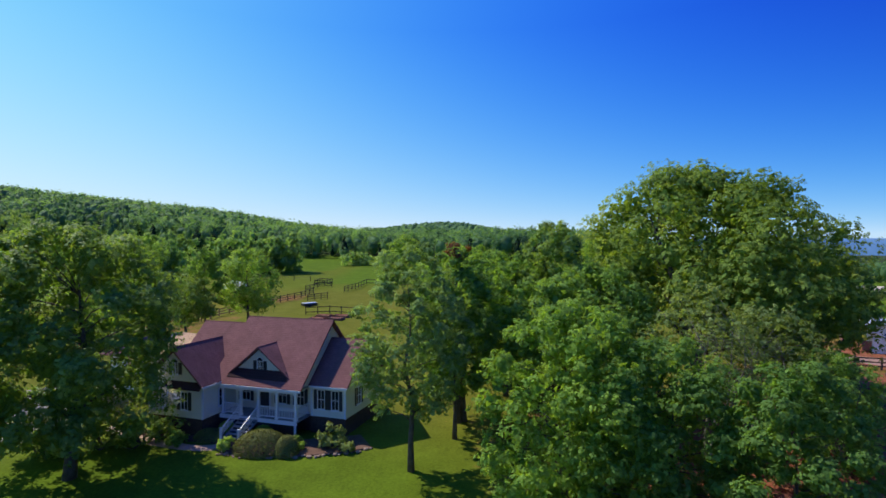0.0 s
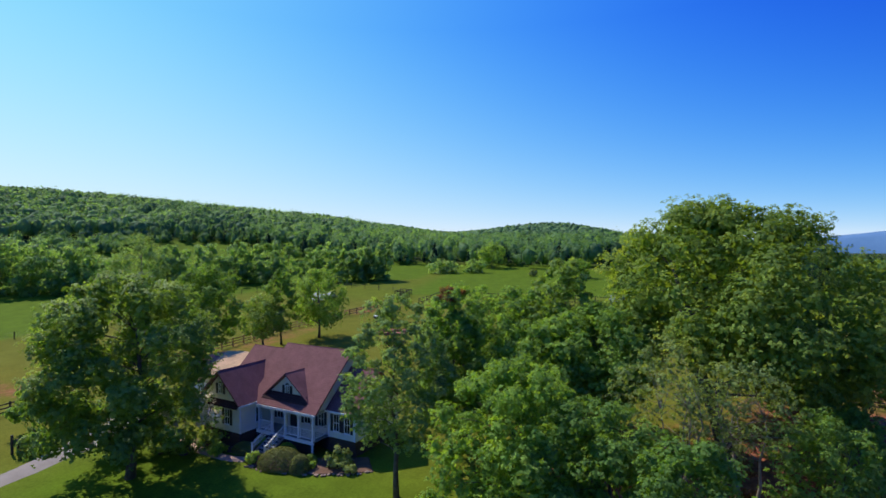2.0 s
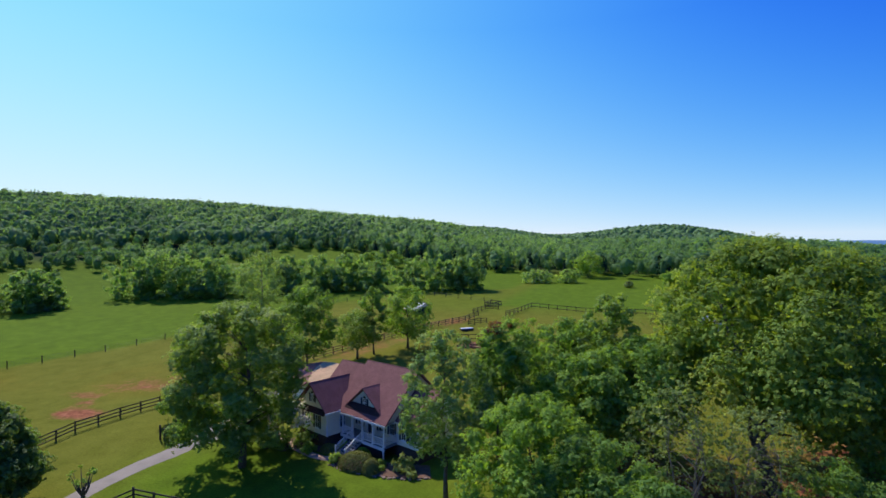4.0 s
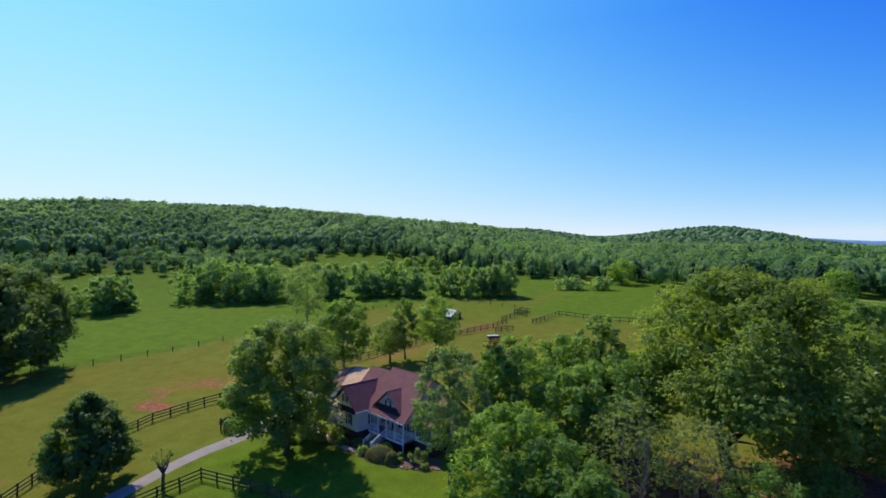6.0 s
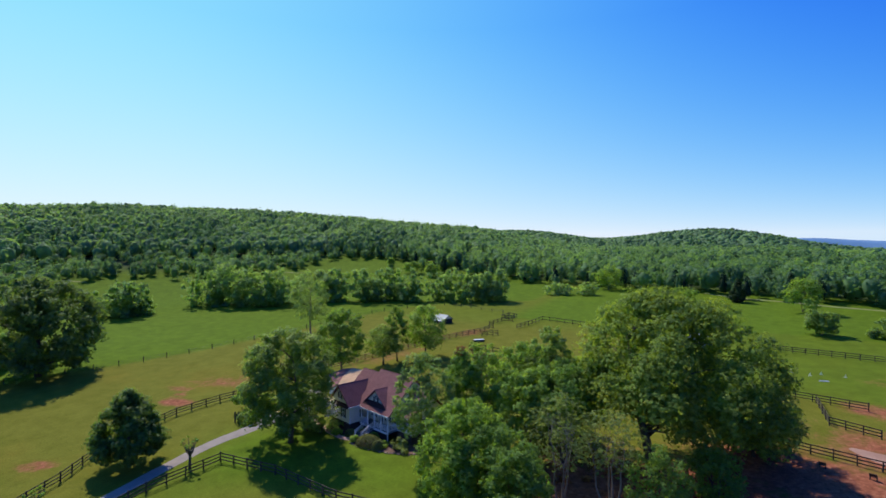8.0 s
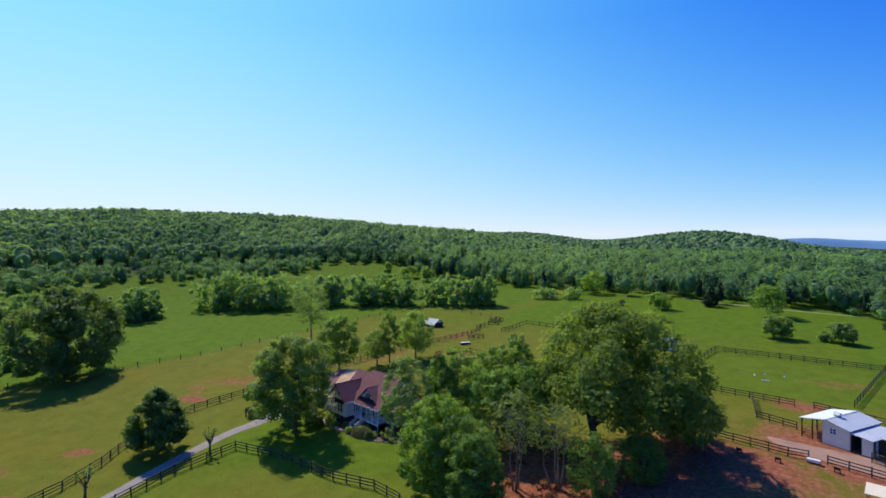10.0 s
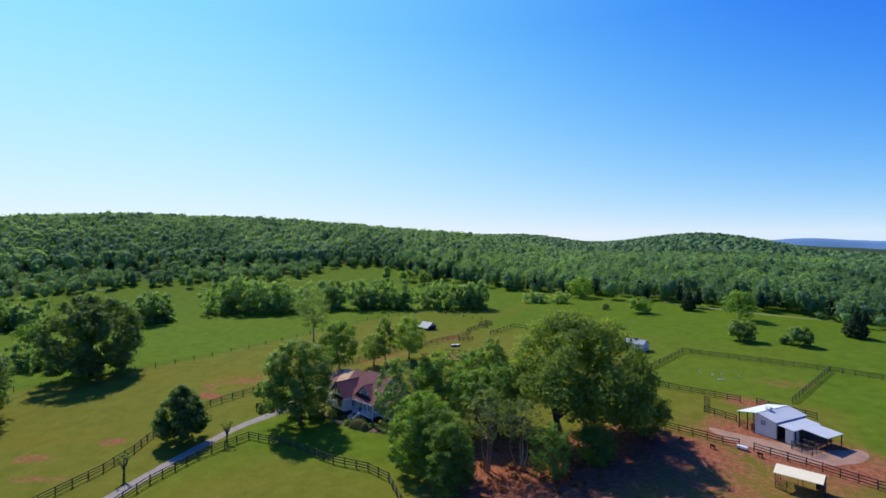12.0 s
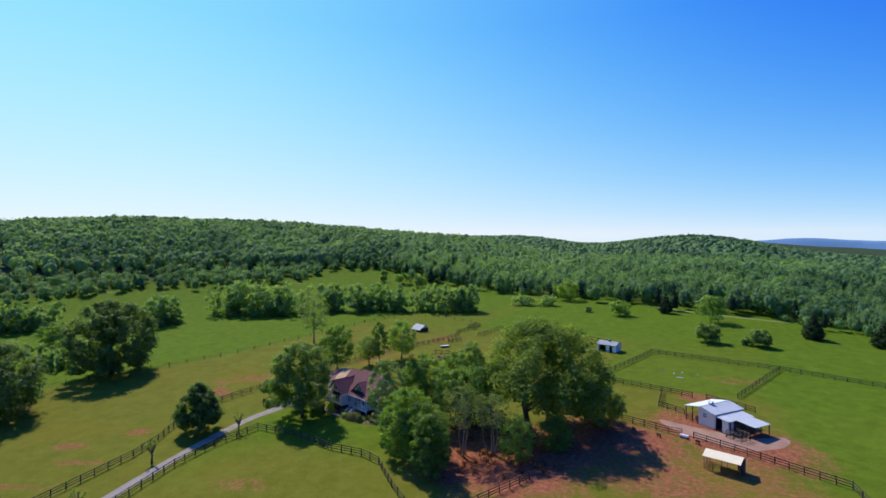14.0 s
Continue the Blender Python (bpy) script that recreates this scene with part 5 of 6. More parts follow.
for k, (x, y, h, r, text) in enumerate([
    (-23.8, 39.4, 5.4, 3.0, "dark small tree topped with white blossom"),
    (-27.4, 39.8, 4.8, 2.4, "dark shrub topped with white and pale pink blossom"),
    (-30.2, 37.4, 2.9, 2.2, "pale flowering shrub beside the driveway"),
]):
    ob = bush("blossom_tree", text, x, y, h, r, LEAF_DARK, 3000, 0.10, 120 + k, 0.4, 18, "tree")
    r2 = np.random.default_rng(220 + k)
    w = r2.random(9) * 6.28
    q = np.sqrt(r2.random(9)) * r * 0.75
    top = np.stack([q * np.cos(w), q * np.sin(w), h * np.sqrt(1.02 - (q / r) ** 2) * 0.84], 1)
    part("blossom", leafy(top, np.full(9, r * 0.34), 2200, 0.10, r2, 0.6, 0.62), BLOSSOM, ob, "white blossom sprays")
for k, (x, y, h, r, leaf, text) in enumerate([
    (-21.2, 39.4, 1.1, 0.95, LEAF_FRESH, "bright green low shrub at the end of the path"),
    (-22.8, 40.2, 1.9, 1.3, LEAF_DARK, "dark leafy garden shrub in the shade"),
    (-24.0, 38.6, 1.6, 1.3, LEAF_DARK, "dark rounded shrub under the maple"),
    (-26.4, 38.4, 1.9, 1.5, LEAF_DARK, "dark spreading shrub under the maple"),
    (-28.6, 37.2, 1.7, 1.4, LEAF_DARK, "dark shrub beside the driveway"),
]):
    bush("garden_shrub", text, x, y, h, r, leaf, 1500, 0.085, 320 + k, 0.4)
rng_ = np.random.default_rng(5)


def rock_mesh(seed):
    bm = bmesh.new()
    bmesh.ops.create_icosphere(bm, subdivisions=1, radius=1.0)
    r = np.random.default_rng(seed)
    for v in bm.verts:
        v.co *= r.uniform(0.75, 1.2)
        v.co.z *= 0.65
    me = bpy.data.meshes.new("stone")
    bm.to_mesh(me)
    bm.free()
    me.materials.append(ROCK)
    return me


rocks = [rock_mesh(k) for k in range(5)]
edge = [(-4.4, -3.4), (-3.7, -4.0), (-2.2, -4.05), (0.0, -3.55), (2.6, -2.65), (5.2, -1.1), (6.7, 0.2)]
border = thing("stone_border", "row of rough field stones edging the mulch bed", "edging", pose(*at_house(0, -3.7), lie(*at_house(0, -3.7))))
inv = border.matrix_world.inverted()
for (a, b) in zip(edge, edge[1:]):
    n = int(math.dist(a, b) / 0.30)
    for i in range(n):
        f = i / n
        x, y = at_house(a[0] + (b[0] - a[0]) * f + rng_.normal(0, 0.11), a[1] + (b[1] - a[1]) * f + rng_.normal(0, 0.11))
        s = rng_.uniform(0.07, 0.22)
        part("stone", rocks[int(rng_.integers(5))], None, border, at=inv @ (pose(x, y, lie(x, y) + 0.06, 0, 0, rng_.uniform(0, 360)) @ Matrix.Diagonal((s * 1.2, s, s, 1))))

# ---- barn ----
BARN = pose(49.1, 69.3, 1.42, 0, 0, -33)
barn = thing("barn", "white metal barn with grey metal roofs and open side canopies", "barn", BARN)
# slope facing the sun: its lit look is put into the white
part("roof", Solid().slab([(-0.25, -0.35, 3.05), (3.6, -0.35, 3.78), (3.6, 8.6, 3.78), (-0.25, 8.6, 3.05)], 0.08), METAL_WHITE_SUNLIT, barn, "metal roof slope, sunlit look in its white colour")
part("roof", Solid().slab([(3.6, -0.35, 3.78), (6.95, -0.35, 2.95), (6.95, 8.6, 2.95), (3.6, 8.6, 3.78)], 0.08), METAL_GREY, barn, "grey ribbed metal roof slope")
part("roof", Solid().slab([(6.7, -0.2, 2.72), (9.75, -0.2, 2.36), (9.75, 7.6, 2.36), (6.7, 7.6, 2.72)], 0.08), METAL_GREY, barn, "grey ribbed metal lean-to roof")
part("roof", Solid().slab([(9.8, 1.6, 2.60), (13.9, 1.6, 2.24), (13.9, 6.2, 2.24), (9.8, 6.2, 2.60)], 0.07), METAL_GREY, barn, "grey metal canopy roof")
part("ridge_cap", Solid().box(3.48, 3.72, -0.37, 8.62, 3.76, 3.82), METAL_GREY, barn)
front = Solid()
front.v = [(3.0, d, 0) for d in (0, 0.12)] + [(6.7, d, 0) for d in (0, 0.12)] + [(6.7, d, 2.9) for d in (0, 0.12)] + [(3.6, d, 3.66) for d in (0, 0.12)] + [(3.0, d, 3.54) for d in (0, 0.12)]
front.f = [(0, 2, 4, 6, 8), (9, 7, 5, 3, 1)] + [(2 * i, 2 * i + 1, (2 * i + 3) % 10, (2 * i + 2) % 10) for i in range(5)]
part("wall", front, BARN_WALL, barn, "white metal front wall")
part("wall", Solid().box(3.0, 3.12, 0.12, 8.3, 0, 3.5), BARN_WALL, barn)
part("wall", Solid().box(6.58, 6.7, 0.12, 8.3, 0, 2.86), BARN_WALL, barn)
part("wall", Solid().box(3.12, 6.58, 8.2, 8.3, 0, 2.9), BARN_WALL, barn)
part("wall", Solid().box(9.5, 9.6, 0.0, 1.5, 0, 2.32), BARN_WALL, barn)
# barn side under the canopy: its shade is put into the dark colour
part("stall_shade_panel", Solid().box(9.5, 9.6, 1.5, 7.3, 0, 2.32), SHADE_AND_DARK_WALL, barn, "stall side with its shade painted dark")
part("wall", Solid().box(6.7, 9.5, 7.2, 7.3, 0, 2.4), BARN_WALL, barn)
# added dark panels put the open bay's shade into colour
part("stall_shade_panel", Solid().box(6.72, 9.48, 2.4, 2.5, 0, 2.4), SHADE_AND_DARK_WALL, barn)
part("stall_shade_panel", Solid().box(6.71, 6.76, 0.3, 2.4, 0, 2.55), SHADE_AND_DARK_WALL, barn)
part("bay_shade_side", Solid().box(8.2, 8.28, 0.12, 2.4, 0, 2.42), SHADE_AND_DARK_WALL, barn)
part("wall", Solid().box(8.25, 9.5, 0.0, 0.1, 0, 2.36), BARN_WALL, barn, "white metal stall front")
quilt = part("painted_square", Solid().box(4.05, 4.95, -0.05, -0.003, 1.75, 2.65), WHITE, barn, "blue and white painted quilt square")
for x in (4.12, 4.55):
    for z in (1.82, 2.25):
        part("blue_block", Solid().box(x, x + 0.33, -0.07, -0.053, z, z + 0.33), QUILT, quilt)
vent = part("roof_vent", Solid().box(3.25, 3.95, 2.6, 3.3, 3.6, 4.1).slab([(3.15, 2.5, 4.08), (4.05, 2.5, 4.08), (4.05, 2.95, 4.45), (3.15, 2.95, 4.45)], 0.05).slab([(3.15, 3.4, 4.08), (4.05, 3.4, 4.08), (4.05, 2.95, 4.45), (3.15, 2.95, 4.45)], 0.05), METAL_GREY, barn, "small metal roof vent")
barn_post = Solid().box(-0.07, 0.07, -0.07, 0.07, -0.2, 1).data("post")
for x, y, h in [(0.05, 0, 3.0), (0.05, 4.1, 3.0), (0.05, 8.2, 3.0), (1.6, 0, 3.3), (9.75, 0.3, 2.3), (13.7, 1.8, 2.2), (13.7, 6.0, 2.2), (10.0, 1.8, 2.5), (12.1, 6.0, 2.3), (12.1, 1.8, 2.3)]:
    part("post", barn_post, STEEL, barn, at=pose(x, y, 0) @ Matrix.Diagonal((1, 1, h, 1)))
for z in (0.5, 0.85, 1.2):
    part("rail", Solid().box(0.1, 3.0, 4.0, 4.05, z, z + 0.06), RED_WOOD, barn)
    part("rail", Solid().box(0.02, 0.07, 0.1, 8.2, z, z + 0.09), RED_WOOD, barn)
    part("rail", Solid().box(0.1, 1.55, 0.0, 0.05, z, z + 0.09), RED_WOOD, barn)
part("stall_gate", Solid().box(2.0, 2.95, 0.4, 0.46, 0.2, 1.4), RED_WOOD, barn, "red-brown stall gate")


def pipe_panel(x0, y0, x1, y1, parent, high=1.5, bars=5, material=STEEL):
    s = Solid()
    for k in range(bars):
        z = 0.25 + (high - 0.3) * k / (bars - 1)
        s.tube([(x0, y0, z), (x1, y1, z)], [0.038, 0.038], 5)
    for f in (0, 0.5, 1):
        x, y = x0 + (x1 - x0) * f, y0 + (y1 - y0) * f
        s.tube([(x, y, 0), (x, y, high)], [0.05, 0.05], 5)
    return part("pipe_panel", s, material, parent)


corral = thing("corral", "dark pipe corral panels beside the barn", "corral", pose(*(BARN @ Vector((10.2, -1.6, 0))).xy, 1.2, 0, 0, -33))
for q in ((0, 0, 3.2, 0), (3.2, 0, 3.2, 2.4), (0, 0, 0, 2.4), (0, 2.4, 3.2, 2.4), (1.6, 0, 1.6, 2.4)):
    pipe_panel(*q, corral)

# ---- run-in shed ----
shed = thing("run_in_shed", "open run-in shed with cream metal roof and pipe sides", "shed", pose(54.2, 47.7, 0.12, 0, 0, -14))
part("roof", Solid().slab([(-0.2, -0.3, 2.35), (5.7, -0.3, 2.35), (5.7, 1.5, 3.1), (-0.2, 1.5, 3.1)], 0.06), TIN, shed, "cream sheet-metal roof")
part("roof", Solid().slab([(-0.2, 3.4, 2.35), (5.7, 3.4, 2.35), (5.7, 1.5, 3.1), (-0.2, 1.5, 3.1)], 0.06), TIN, shed)
part("gable", gable(-0.1, 3.1, 5.5, 0.06, 2.3, 0.72, "y"), SHADE_AND_DARK_WALL, shed)
part("wall", Solid().box(4.3, 5.5, 3.0, 3.06, 0, 2.3), SHADE_AND_DARK_WALL, shed)
part("wall", Solid().box(5.45, 5.5, 1.2, 3.0, 0, 2.3), SHADE_AND_DARK_WALL, shed)
for x in (0, 2.75, 5.45):
    for y in (0, 3.0):
        part("post", Solid().tube([(x, y, -0.2), (x, y, 2.4)], [0.05, 0.05], 6), RUST, shed)
pipe_panel(0, 0, 2.75, 0, shed, 1.5, 5, RUST)
pipe_panel(0, 0, 0, 3.0, shed, 1.5, 5, RUST)

# ---- small outbuildings ----
hut = thing("small_barn", "small white shed with grey roof and dark open bay", "shed", pose(17.9, 118.9, lie(20, 118), 0, 0, -14) @ Matrix.Diagonal((0.98, 0.98, 0.98, 1)))
part("wall", wall(0, 6.4, 0, 0.12, 0, 2.3, [(0.5, 3.0, 0, 1.95), (4.2, 5.2, 0, 1.95)]), BARN_WALL, hut)
part("wall", Solid().box(0, 0.12, 0.12, 3.8, 0, 2.3), BARN_WALL, hut)
part("wall", Solid().box(6.28, 6.4, 0.12, 3.8, 0, 2.3), BARN_WALL, hut)
part("wall", Solid().box(0.12, 6.28, 3.7, 3.8, 0, 2.3), BARN_WALL, hut)
part("gable", gable(0, 3.8, 0, 0.1, 2.3, 0.85, "y"), BARN_WALL, hut)
part("gable", gable(0, 3.8, 6.3, 0.1, 2.3, 0.85, "y"), BARN_WALL, hut)
part("roof", Solid().slab([(-0.2, -0.3, 2.2), (6.6, -0.3, 2.2), (6.6, 1.9, 3.2), (-0.2, 1.9, 3.2)], 0.06), OLD_METAL, hut)
part("roof", Solid().slab([(-0.2, 4.1, 2.2), (6.6, 4.1, 2.2), (6.6, 1.9, 3.2), (-0.2, 1.9, 3.2)], 0.06), OLD_METAL, hut)
# added dark panel: the open bay's shade as a colour
part("stall_shade_panel", Solid().box(0.14, 6.26, 1.8, 1.9, 0, 2.3), SHADE_AND_DARK_WALL, hut)
part("roof_vent", Solid().box(3.0, 3.6, 1.6, 2.2, 3.1, 3.6), OLD_METAL, hut)

loafing = thing("loafing_shed", "low weathered shed with blue-grey metal roof in the pasture", "shed", pose(-54.6, 121.6, lie(-52, 120), 0, 0, -20) @ Matrix.Diagonal((0.85, 0.85, 0.85, 1)))
part("roof", Solid().slab([(-0.3, -0.9, 0.95), (6.6, -0.9, 0.95), (6.6, 2.0, 3.1), (-0.3, 2.0, 3.1)], 0.07), OLD_METAL, loafing, "blue-grey metal roof slope")
part("roof", Solid().slab([(-0.3, 4.5, 1.5), (6.6, 4.5, 1.5), (6.6, 2.0, 3.1), (-0.3, 2.0, 3.1)], 0.07), OLD_METAL, loafing)
part("wall", Solid().box(0, 6.3, -0.6, -0.5, 0, 1.05), SHADE_AND_DARK_WALL, loafing)
part("wall", Solid().box(0, 6.3, 3.9, 4.0, 0, 1.75), SHADE_AND_DARK_WALL, loafing)
part("gable", gable(0, 4.0, 0.0, 0.1, 1.75, 1.2, "y"), BARN_WALL, loafing)
part("gable", gable(0, 4.0, 6.2, 0.1, 1.75, 1.2, "y"), BARN_WALL, loafing)
# added dark panel stands for the shade in the open end
part("stall_shade_panel", Solid().box(5.9, 6.0, 0.2, 3.8, 0, 1.75), SHADE_AND_DARK_WALL, loafing)

# ---- fences ----
POST = Solid().box(-0.07, 0.07, -0.07, 0.07, -0.25, 1.38).data("post")
RAIL = Solid().box(0, 1, -0.02, 0.02, -0.07, 0.07).data("rail")
POST_RED, RAIL_RED = POST.copy(), RAIL.copy()
for me, m in ((POST, FENCE_WOOD), (RAIL, FENCE_WOOD), (POST_RED, RED_WOOD), (RAIL_RED, RED_WOOD)):
    me.materials.append(m)


def fence(label, points, rails=3, bay=2.45, red=False, name="board_fence"):
    """Posts with boards along a line on the land."""
    x0, y0 = points[0]
    ob = thing(name, label, "fence", pose(x0, y0, lie(x0, y0)), "board fences")
    inv = ob.matrix_world.inverted()
    spots = []
    for a, b in zip(points, points[1:]):
        n = max(1, round(math.dist(a, b) / bay))
        spots += [(a[0] + (b[0] - a[0]) * i / n, a[1] + (b[1] - a[1]) * i / n) for i in range(n)]
    spots.append(points[-1])
    spots = [Vector((x, y, lie(x, y))) for x, y in spots]
    r = random.Random(len(spots))
    for i, p in enumerate(spots):
        part("post", POST_RED if red else POST, None, ob, at=inv @ (Matrix.Translation(p) @ pose(0, 0, 0, r.gauss(0, 1.2), r.gauss(0, 1.2), r.uniform(0, 8)) @ Matrix.Diagonal((1, 1, r.uniform(0.96, 1.05), 1))))
        if i + 1 < len(spots):
            q = spots[i + 1]
            for k in range(rails):
                z = 1.24 - k * (0.86 / max(1, rails - 1)) if rails > 1 else 1.2
                a, b = p + Vector((0, 0, z + r.gauss(0, 0.012))), q + Vector((0, 0, z + r.gauss(0, 0.012)))
                d = b - a
                m = Matrix.Translation(a) @ d.to_track_quat("X", "Z").to_matrix().to_4x4() @ Matrix.Diagonal((d.length, 1, 1, 1))
                part("rail", RAIL_RED if red else RAIL, None, ob, at=inv @ m)
    return ob


fence("dark three-board fence along the driveway", [(-16, -40), (-23, -16), (-26.6, -3.3), (-29.6, 6.5), (-30.6, 15.5), (-29.5, 25.2), (-19.7, 26.0), (-8.1, 24.6), (-1.3, 25.2), (3.8, 23.9)])
fence("dark board fence running down from the lawn", [(3.8, 23.9), (5.7, 22.3), (10.6, 18.4), (15.5, 15.0)])
fence("short dark fence and gate beside the grove", [(24.5, 18.5), (26.2, 22.5), (29.7, 30.5)])
fence("dark three-board fence on the pasture side of the driveway", [(-31, -40), (-36, -20), (-38.1, -9.7), (-39.4, -2.3), (-40.8, 5.3), (-43.6, 11.9), (-47.3, 17.6), (-50.6, 26), (-52.2, 33.4), (-51, 44), (-49, 52)])
fence("red-brown board fence behind the house", [(-49.5, 58), (-46.6, 69), (-44.6, 78), (-41.6, 91.5), (-36.9, 104.8)], 3, red=True)
fence("dark board fence climbing to the gate", [(-36.9, 104.8), (-33.6, 113), (-32.9, 120)], 3)
fence("dark board fence and pen by the gate", [(-35.4, 122.6), (-34.4, 129.4), (-31.2, 130.6)], 3)
fence("small dark pen with tall posts beyond the gate", [(-36.4, 134), (-33.6, 133), (-32.6, 137), (-35.6, 138.4), (-36.4, 134)], 2, 1.6)
fence("dark fence pen beside the pasture", [(-31.0, 108.7), (-27.7, 112.0)], 3, 1.7)
fence("dark two-board fence across the pasture", [(-24.6, 127), (-23.5, 135.8), (-8.2, 132), (6, 134), (20, 128)], 2)
fence("short dark board pen at the field corner", [(-26.3, 122.0), (-24.6, 127)], 3, 1.7)
fence("dark pen rails near the garden beds", [(-27, 93.5), (-23, 94.6), (-18.5, 93.2)], 2)
fence("dark three-board fence before the barn yard", [(77.0, 42), (74.6, 50.2), (66.5, 53.3), (58.4, 56.7), (51.5, 59.3)])
fence("dark three-board fence beside the red earth", [(49.4, 60.0), (46.9, 60.2), (37.5, 62.9), (28, 66.5)])
fence("dark board fence along the paddock", [(20, 92.5), (26.2, 88.8), (37, 86.3), (48.9, 83.6)])
fence("dark board fence on the paddock side", [(25.2, 89.6), (29.4, 104), (33.7, 121.2)])
fence("dark board fence at the back of the paddock", [(33.7, 121.2), (50, 118.6), (66.9, 116.0), (88, 109.9), (125, 100)])
fence("dark board fence up the paddock lane", [(66.9, 116.0), (62.3, 101), (58.0, 87.4)])
fence("dark board fence behind the barn", [(51.8, 83.6), (58.0, 80.6), (61.5, 79.0)])
fence("dark board fence round the small turnout", [(42.2, 84.9), (43.0, 74.5), (48.6, 71.6)])
fence("thin dark fence along the far grass track", [(18, 122), (8, 121.5)], 2)


def wire_fence(label, points, bay=5.6):
    """Thin posts with wires."""
    x0, y0 = points[0]
    ob = thing("wire_fence", label, "fence", pose(x0, y0, lie(x0, y0)))
    inv = ob.matrix_world.inverted()
    spots = []
    for a, b in zip(points, points[1:]):
        n = max(1, round(math.dist(a, b) / bay))
        spots += [(a[0] + (b[0] - a[0]) * i / n, a[1] + (b[1] - a[1]) * i / n) for i in range(n)]
    spots = [Vector((x, y, lie(x, y))) for x, y in spots + [points[-1]]]
    for p in spots:
        part("post", POST, None, ob, at=inv @ Matrix.Translation(p))
    for k in range(4):
        w = Solid()
        for a, b in zip(spots, spots[1:]):
            up = Vector((0, 0, 0.35 + 0.28 * k))
            w.tube([inv @ (a + up), inv @ (b + up)], [0.014, 0.014], 3)
        part("wire", w, STEEL, ob)


wire_fence("thin wire fence on dark posts across the pasture", [(-112, 8), (-99, 43), (-91.2, 62), (-86.3, 92), (-82.5, 126), (-74, 150)])
wire_fence("wire fence before the thicket", [(-74, 150), (-60, 150), (-40, 143), (-33, 136)])

# ---- things in the pasture ----
cart = thing("farm_trailer", "low flat farm trailer with white cover over dark sides", "trailer", pose(-29.0, 102.8, lie(-29.0, 102.8) - 0.1, 0, 0, 44) @ Matrix.Diagonal((0.85, 0.85, 0.85, 1)))
part("bed", Solid().box(-1.6, 1.6, -0.85, 0.85, 0.22, 0.72), STEEL, cart, "dark steel trailer bed")
cover = Solid()
cover.v = [(x, y, z) for x in (-1.62, 0.0, 1.62) for y, z in ((-0.7, 0.70), (-0.6, 0.84), (0.0, 0.92 - 0.04 * abs(x)), (0.6, 0.84), (0.7, 0.70))]
cover.f = [(a * 5 + b, (a + 1) * 5 + b, (a + 1) * 5 + b + 1, a * 5 + b + 1) for a in range(2) for b in range(4)] + [(0, 1, 2, 3, 4), (14, 13, 12, 11, 10), (0, 4, 9, 14, 10, 5)]
part("cover", cover, COVER, cart, "white load cover")
part("drawbar", Solid().tube([(1.6, 0, 0.5), (2.7, 0, 0.35)], [0.05, 0.04], 6), STEEL, cart)
for y in (-0.95, 0.95):
    part("wheel", Solid().tube([(-0.4, y - 0.09, 0.33), (-0.4, y + 0.09, 0.33)], [0.33, 0.33], 14), RUBBER, cart)
for k in range(4):
    x, y = -23.6 + (k % 2) * 3.1 + (k // 2) * 0.5, 88.6 + (k // 2) * 2.5
    bed = thing("raised_bed", "red-brown timber raised garden bed with bare soil", "garden bed", pose(x, y, lie(x, y), 0, 0, -14), "raised beds")
    for s in ((-1.3, 1.3, -0.8, -0.72), (-1.3, 1.3, 0.72, 0.8), (-1.3, -1.22, -0.72, 0.72), (1.22, 1.3, -0.72, 0.72)):
        part("board", Solid().box(s[0], s[1], s[2], s[3], -0.1, 0.38), RED_WOOD, bed)
    part("soil", Solid().box(-1.22, 1.22, -0.72, 0.72, -0.1, 0.28), RED_SOIL, bed)


def jump(x, y, turn, label):
    ob = thing("jump_standard", label, "horse jump", pose(x, y, lie(x, y), 0, 0, turn) @ Matrix.Diagonal((0.7, 0.7, 0.7, 1)), "white jump pieces")
    part("upright", Solid().box(-0.05, 0.05, -0.05, 0.05, 0, 0.8), WHITE, ob)
    part("foot", Solid().box(-0.5, 0.5, -0.05, 0.05, 0, 0.08), WHITE, ob)
    part("brace", Solid().slab([(-0.5, -0.03, 0.08), (-0.4, -0.03, 0.08), (0.0, -0.03, 0.6), (0.0, -0.03, 0.7)], 0.06), WHITE, ob)


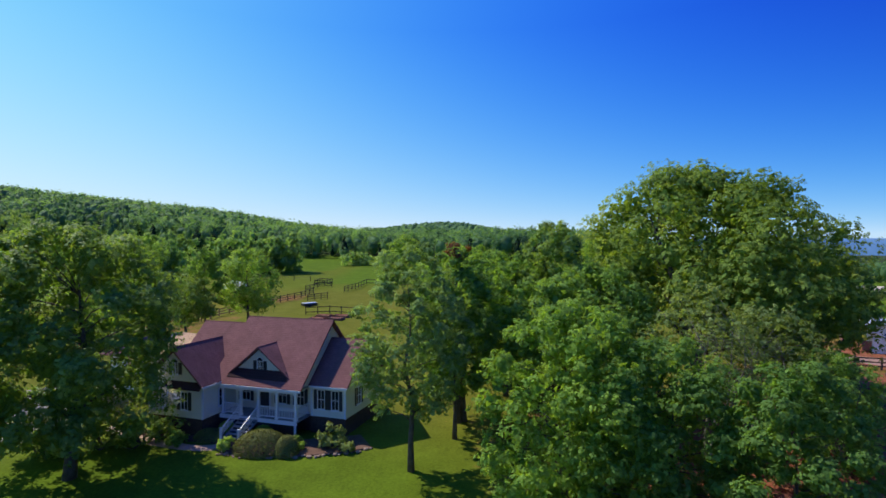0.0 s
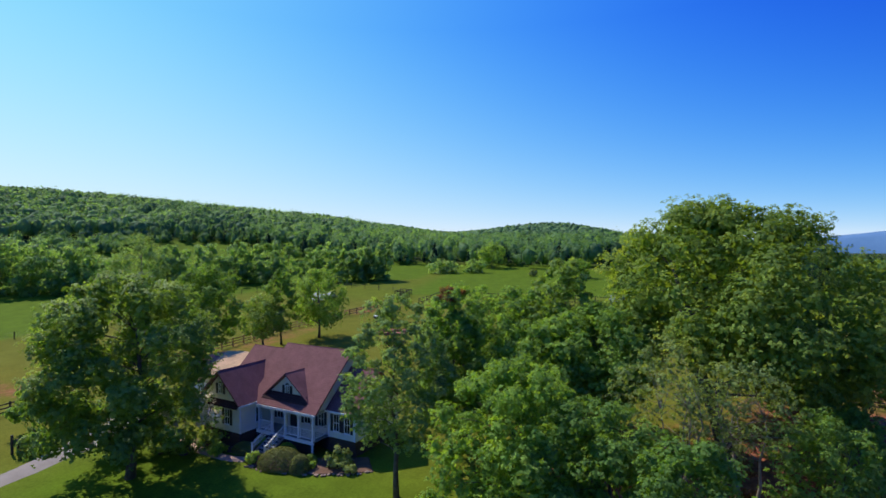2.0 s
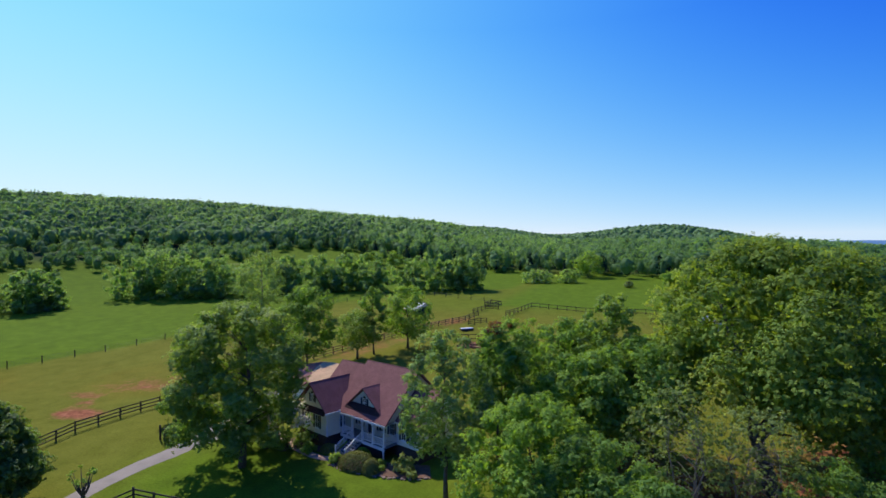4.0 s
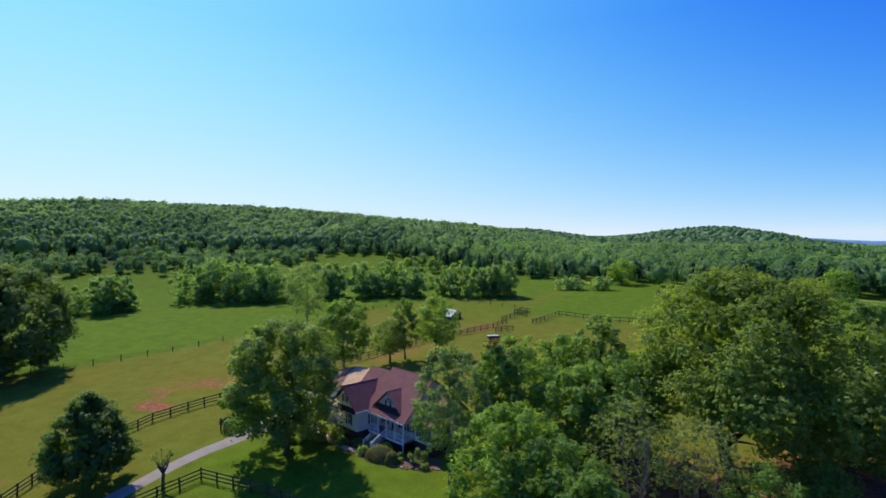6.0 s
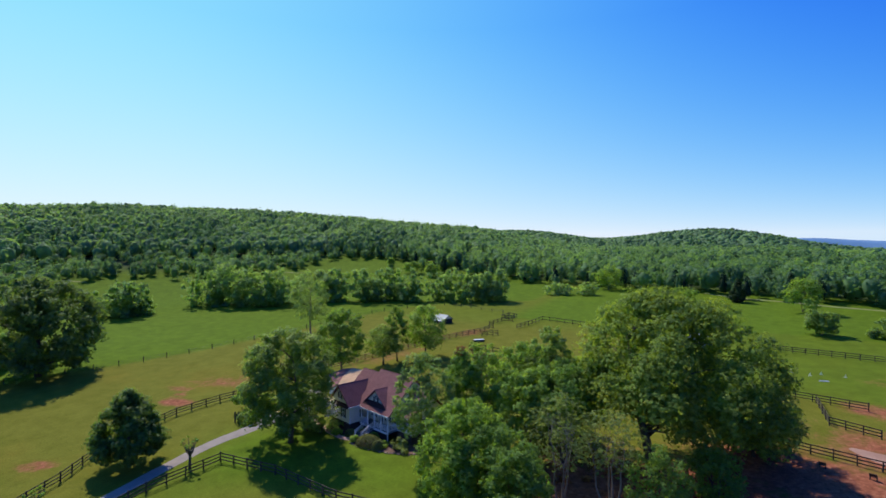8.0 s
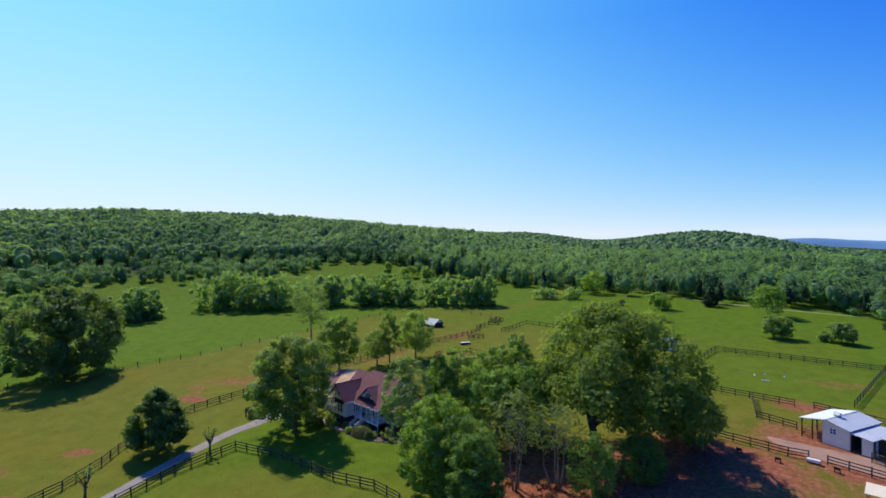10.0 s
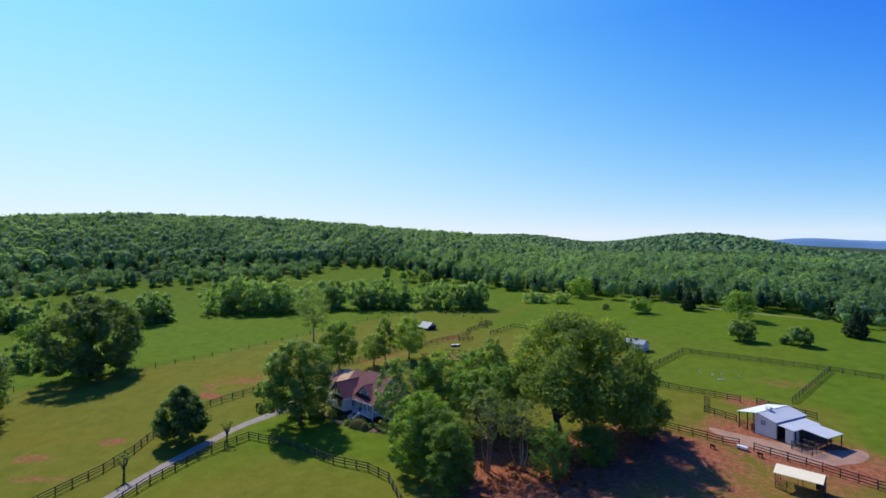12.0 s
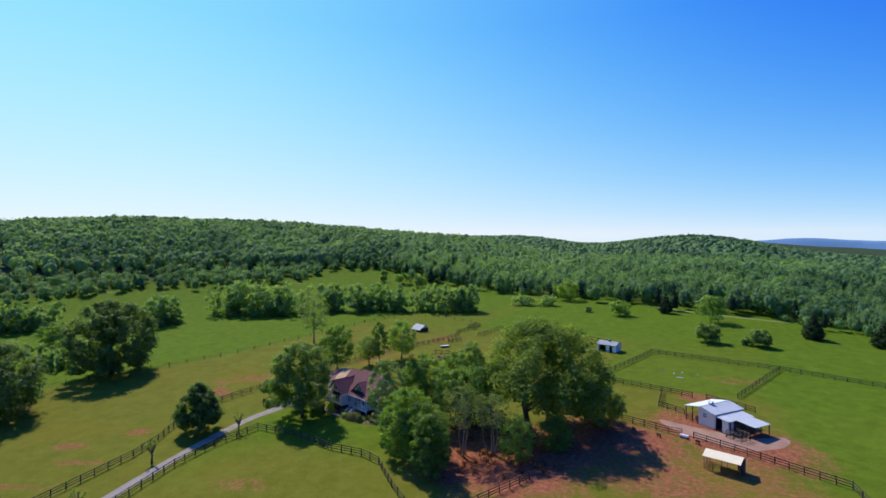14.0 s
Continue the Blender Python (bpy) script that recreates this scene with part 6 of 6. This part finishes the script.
for x, y, a in ((39.6, 103.0, 0), (42.6, 101.8, 40), (44.5, 103.5, -20), (48.2, 103.0, 10)):
    jump(x, y, a, "white wooden jump standard lying about in the paddock")
pole = thing("jump_poles", "pair of white jump poles lying on the grass", "horse jump", pose(44.6, 98.6, lie(44.6, 98.6), 0, 0, 15))
for y in (0, 0.35):
    part("pole", Solid().tube([(-0.8, y, 0.06), (0.8, y, 0.06)], [0.05, 0.05], 6), WHITE, pole)
for x, y, a, text in ((49.9, 59.0, -18, "white trough bolted to the fence"),):
    tr = thing("trough", text, "trough", pose(x, y, lie(x, y), 0, 0, a))
    part("basin", Solid().box(-0.8, 0.8, -0.3, 0.3, 0.25, 0.6), METAL_WHITE_SUNLIT, tr)
    for dx in (-0.7, 0.7):
        part("leg", Solid().box(dx - 0.05, dx + 0.05, -0.25, 0.25, 0, 0.25), STEEL, tr)
# small racks stand in for brown shapes that look like animals
for x, y in ((52.4, 57.3), (45.6, 57.4), (40.8, 58.4)):
    fd = thing("dark_stand_in", "small dark stand-in shape on red earth", "feeder", pose(x, y, lie(x, y), 0, 0, -20) @ Matrix.Diagonal((0.65, 0.65, 0.75, 1)), "hay feeders")
    part("rack", Solid().box(-0.6, 0.6, -0.25, 0.25, 0.5, 0.62).slab([(-0.6, -0.3, 1.05), (0.6, -0.3, 1.05), (0.6, 0.0, 0.55), (-0.6, 0.0, 0.55)], 0.05), FENCE_WOOD, fd)
    for dx in (-0.5, 0.5):
        part("leg", Solid().box(dx - 0.05, dx + 0.05, -0.2, 0.2, 0, 0.5), FENCE_WOOD, fd)
# gatepost shrub and box planting beside the driveway
bush("gate_bush", "dark trimmed bush at the end of the fence", -38.3, 36.3, 1.6, 1.5, LEAF_DARK, 2200, 0.10, 130, 0.4)
tree("small_tree", "small leafy tree by the driveway", -43.2, 40.4, 4.6, 2.0, 1.4, "oval", LEAF_MID, BARK, 2600, 0.16, 24, 0.07, 131, 0.5)
gp = thing("gate_post", "pair of dark timber gate posts by the driveway", "gate post", pose(-39.9, 35.7, lie(-39.9, 35.7)))
for dx in (0, 0.7):
    part("post", Solid().box(dx - 0.08, dx + 0.08, -0.08, 0.08, -0.2, 1.75 - dx * 0.4), FENCE_WOOD, gp)

# low dry growth and litter under the grove
_r = np.random.default_rng(140)
_a, _q = _r.random(70) * 6.28, np.sqrt(_r.random(70))
_x, _y = 21 + _q * np.cos(_a) * 12, 37 + _q * np.sin(_a) * 9
_c = np.stack([_x, _y, lay(_x, _y) + 0.25], 1)
litter = part("undergrowth", leafy(_c, _r.uniform(0.5, 1.1, 70), 7000, 0.11, _r, 0.3, 0.5, flat=0.4), RED_LEAF, label="low red-brown dry undergrowth on bare earth")
tagged(litter, kind="stuff", category="undergrowth")
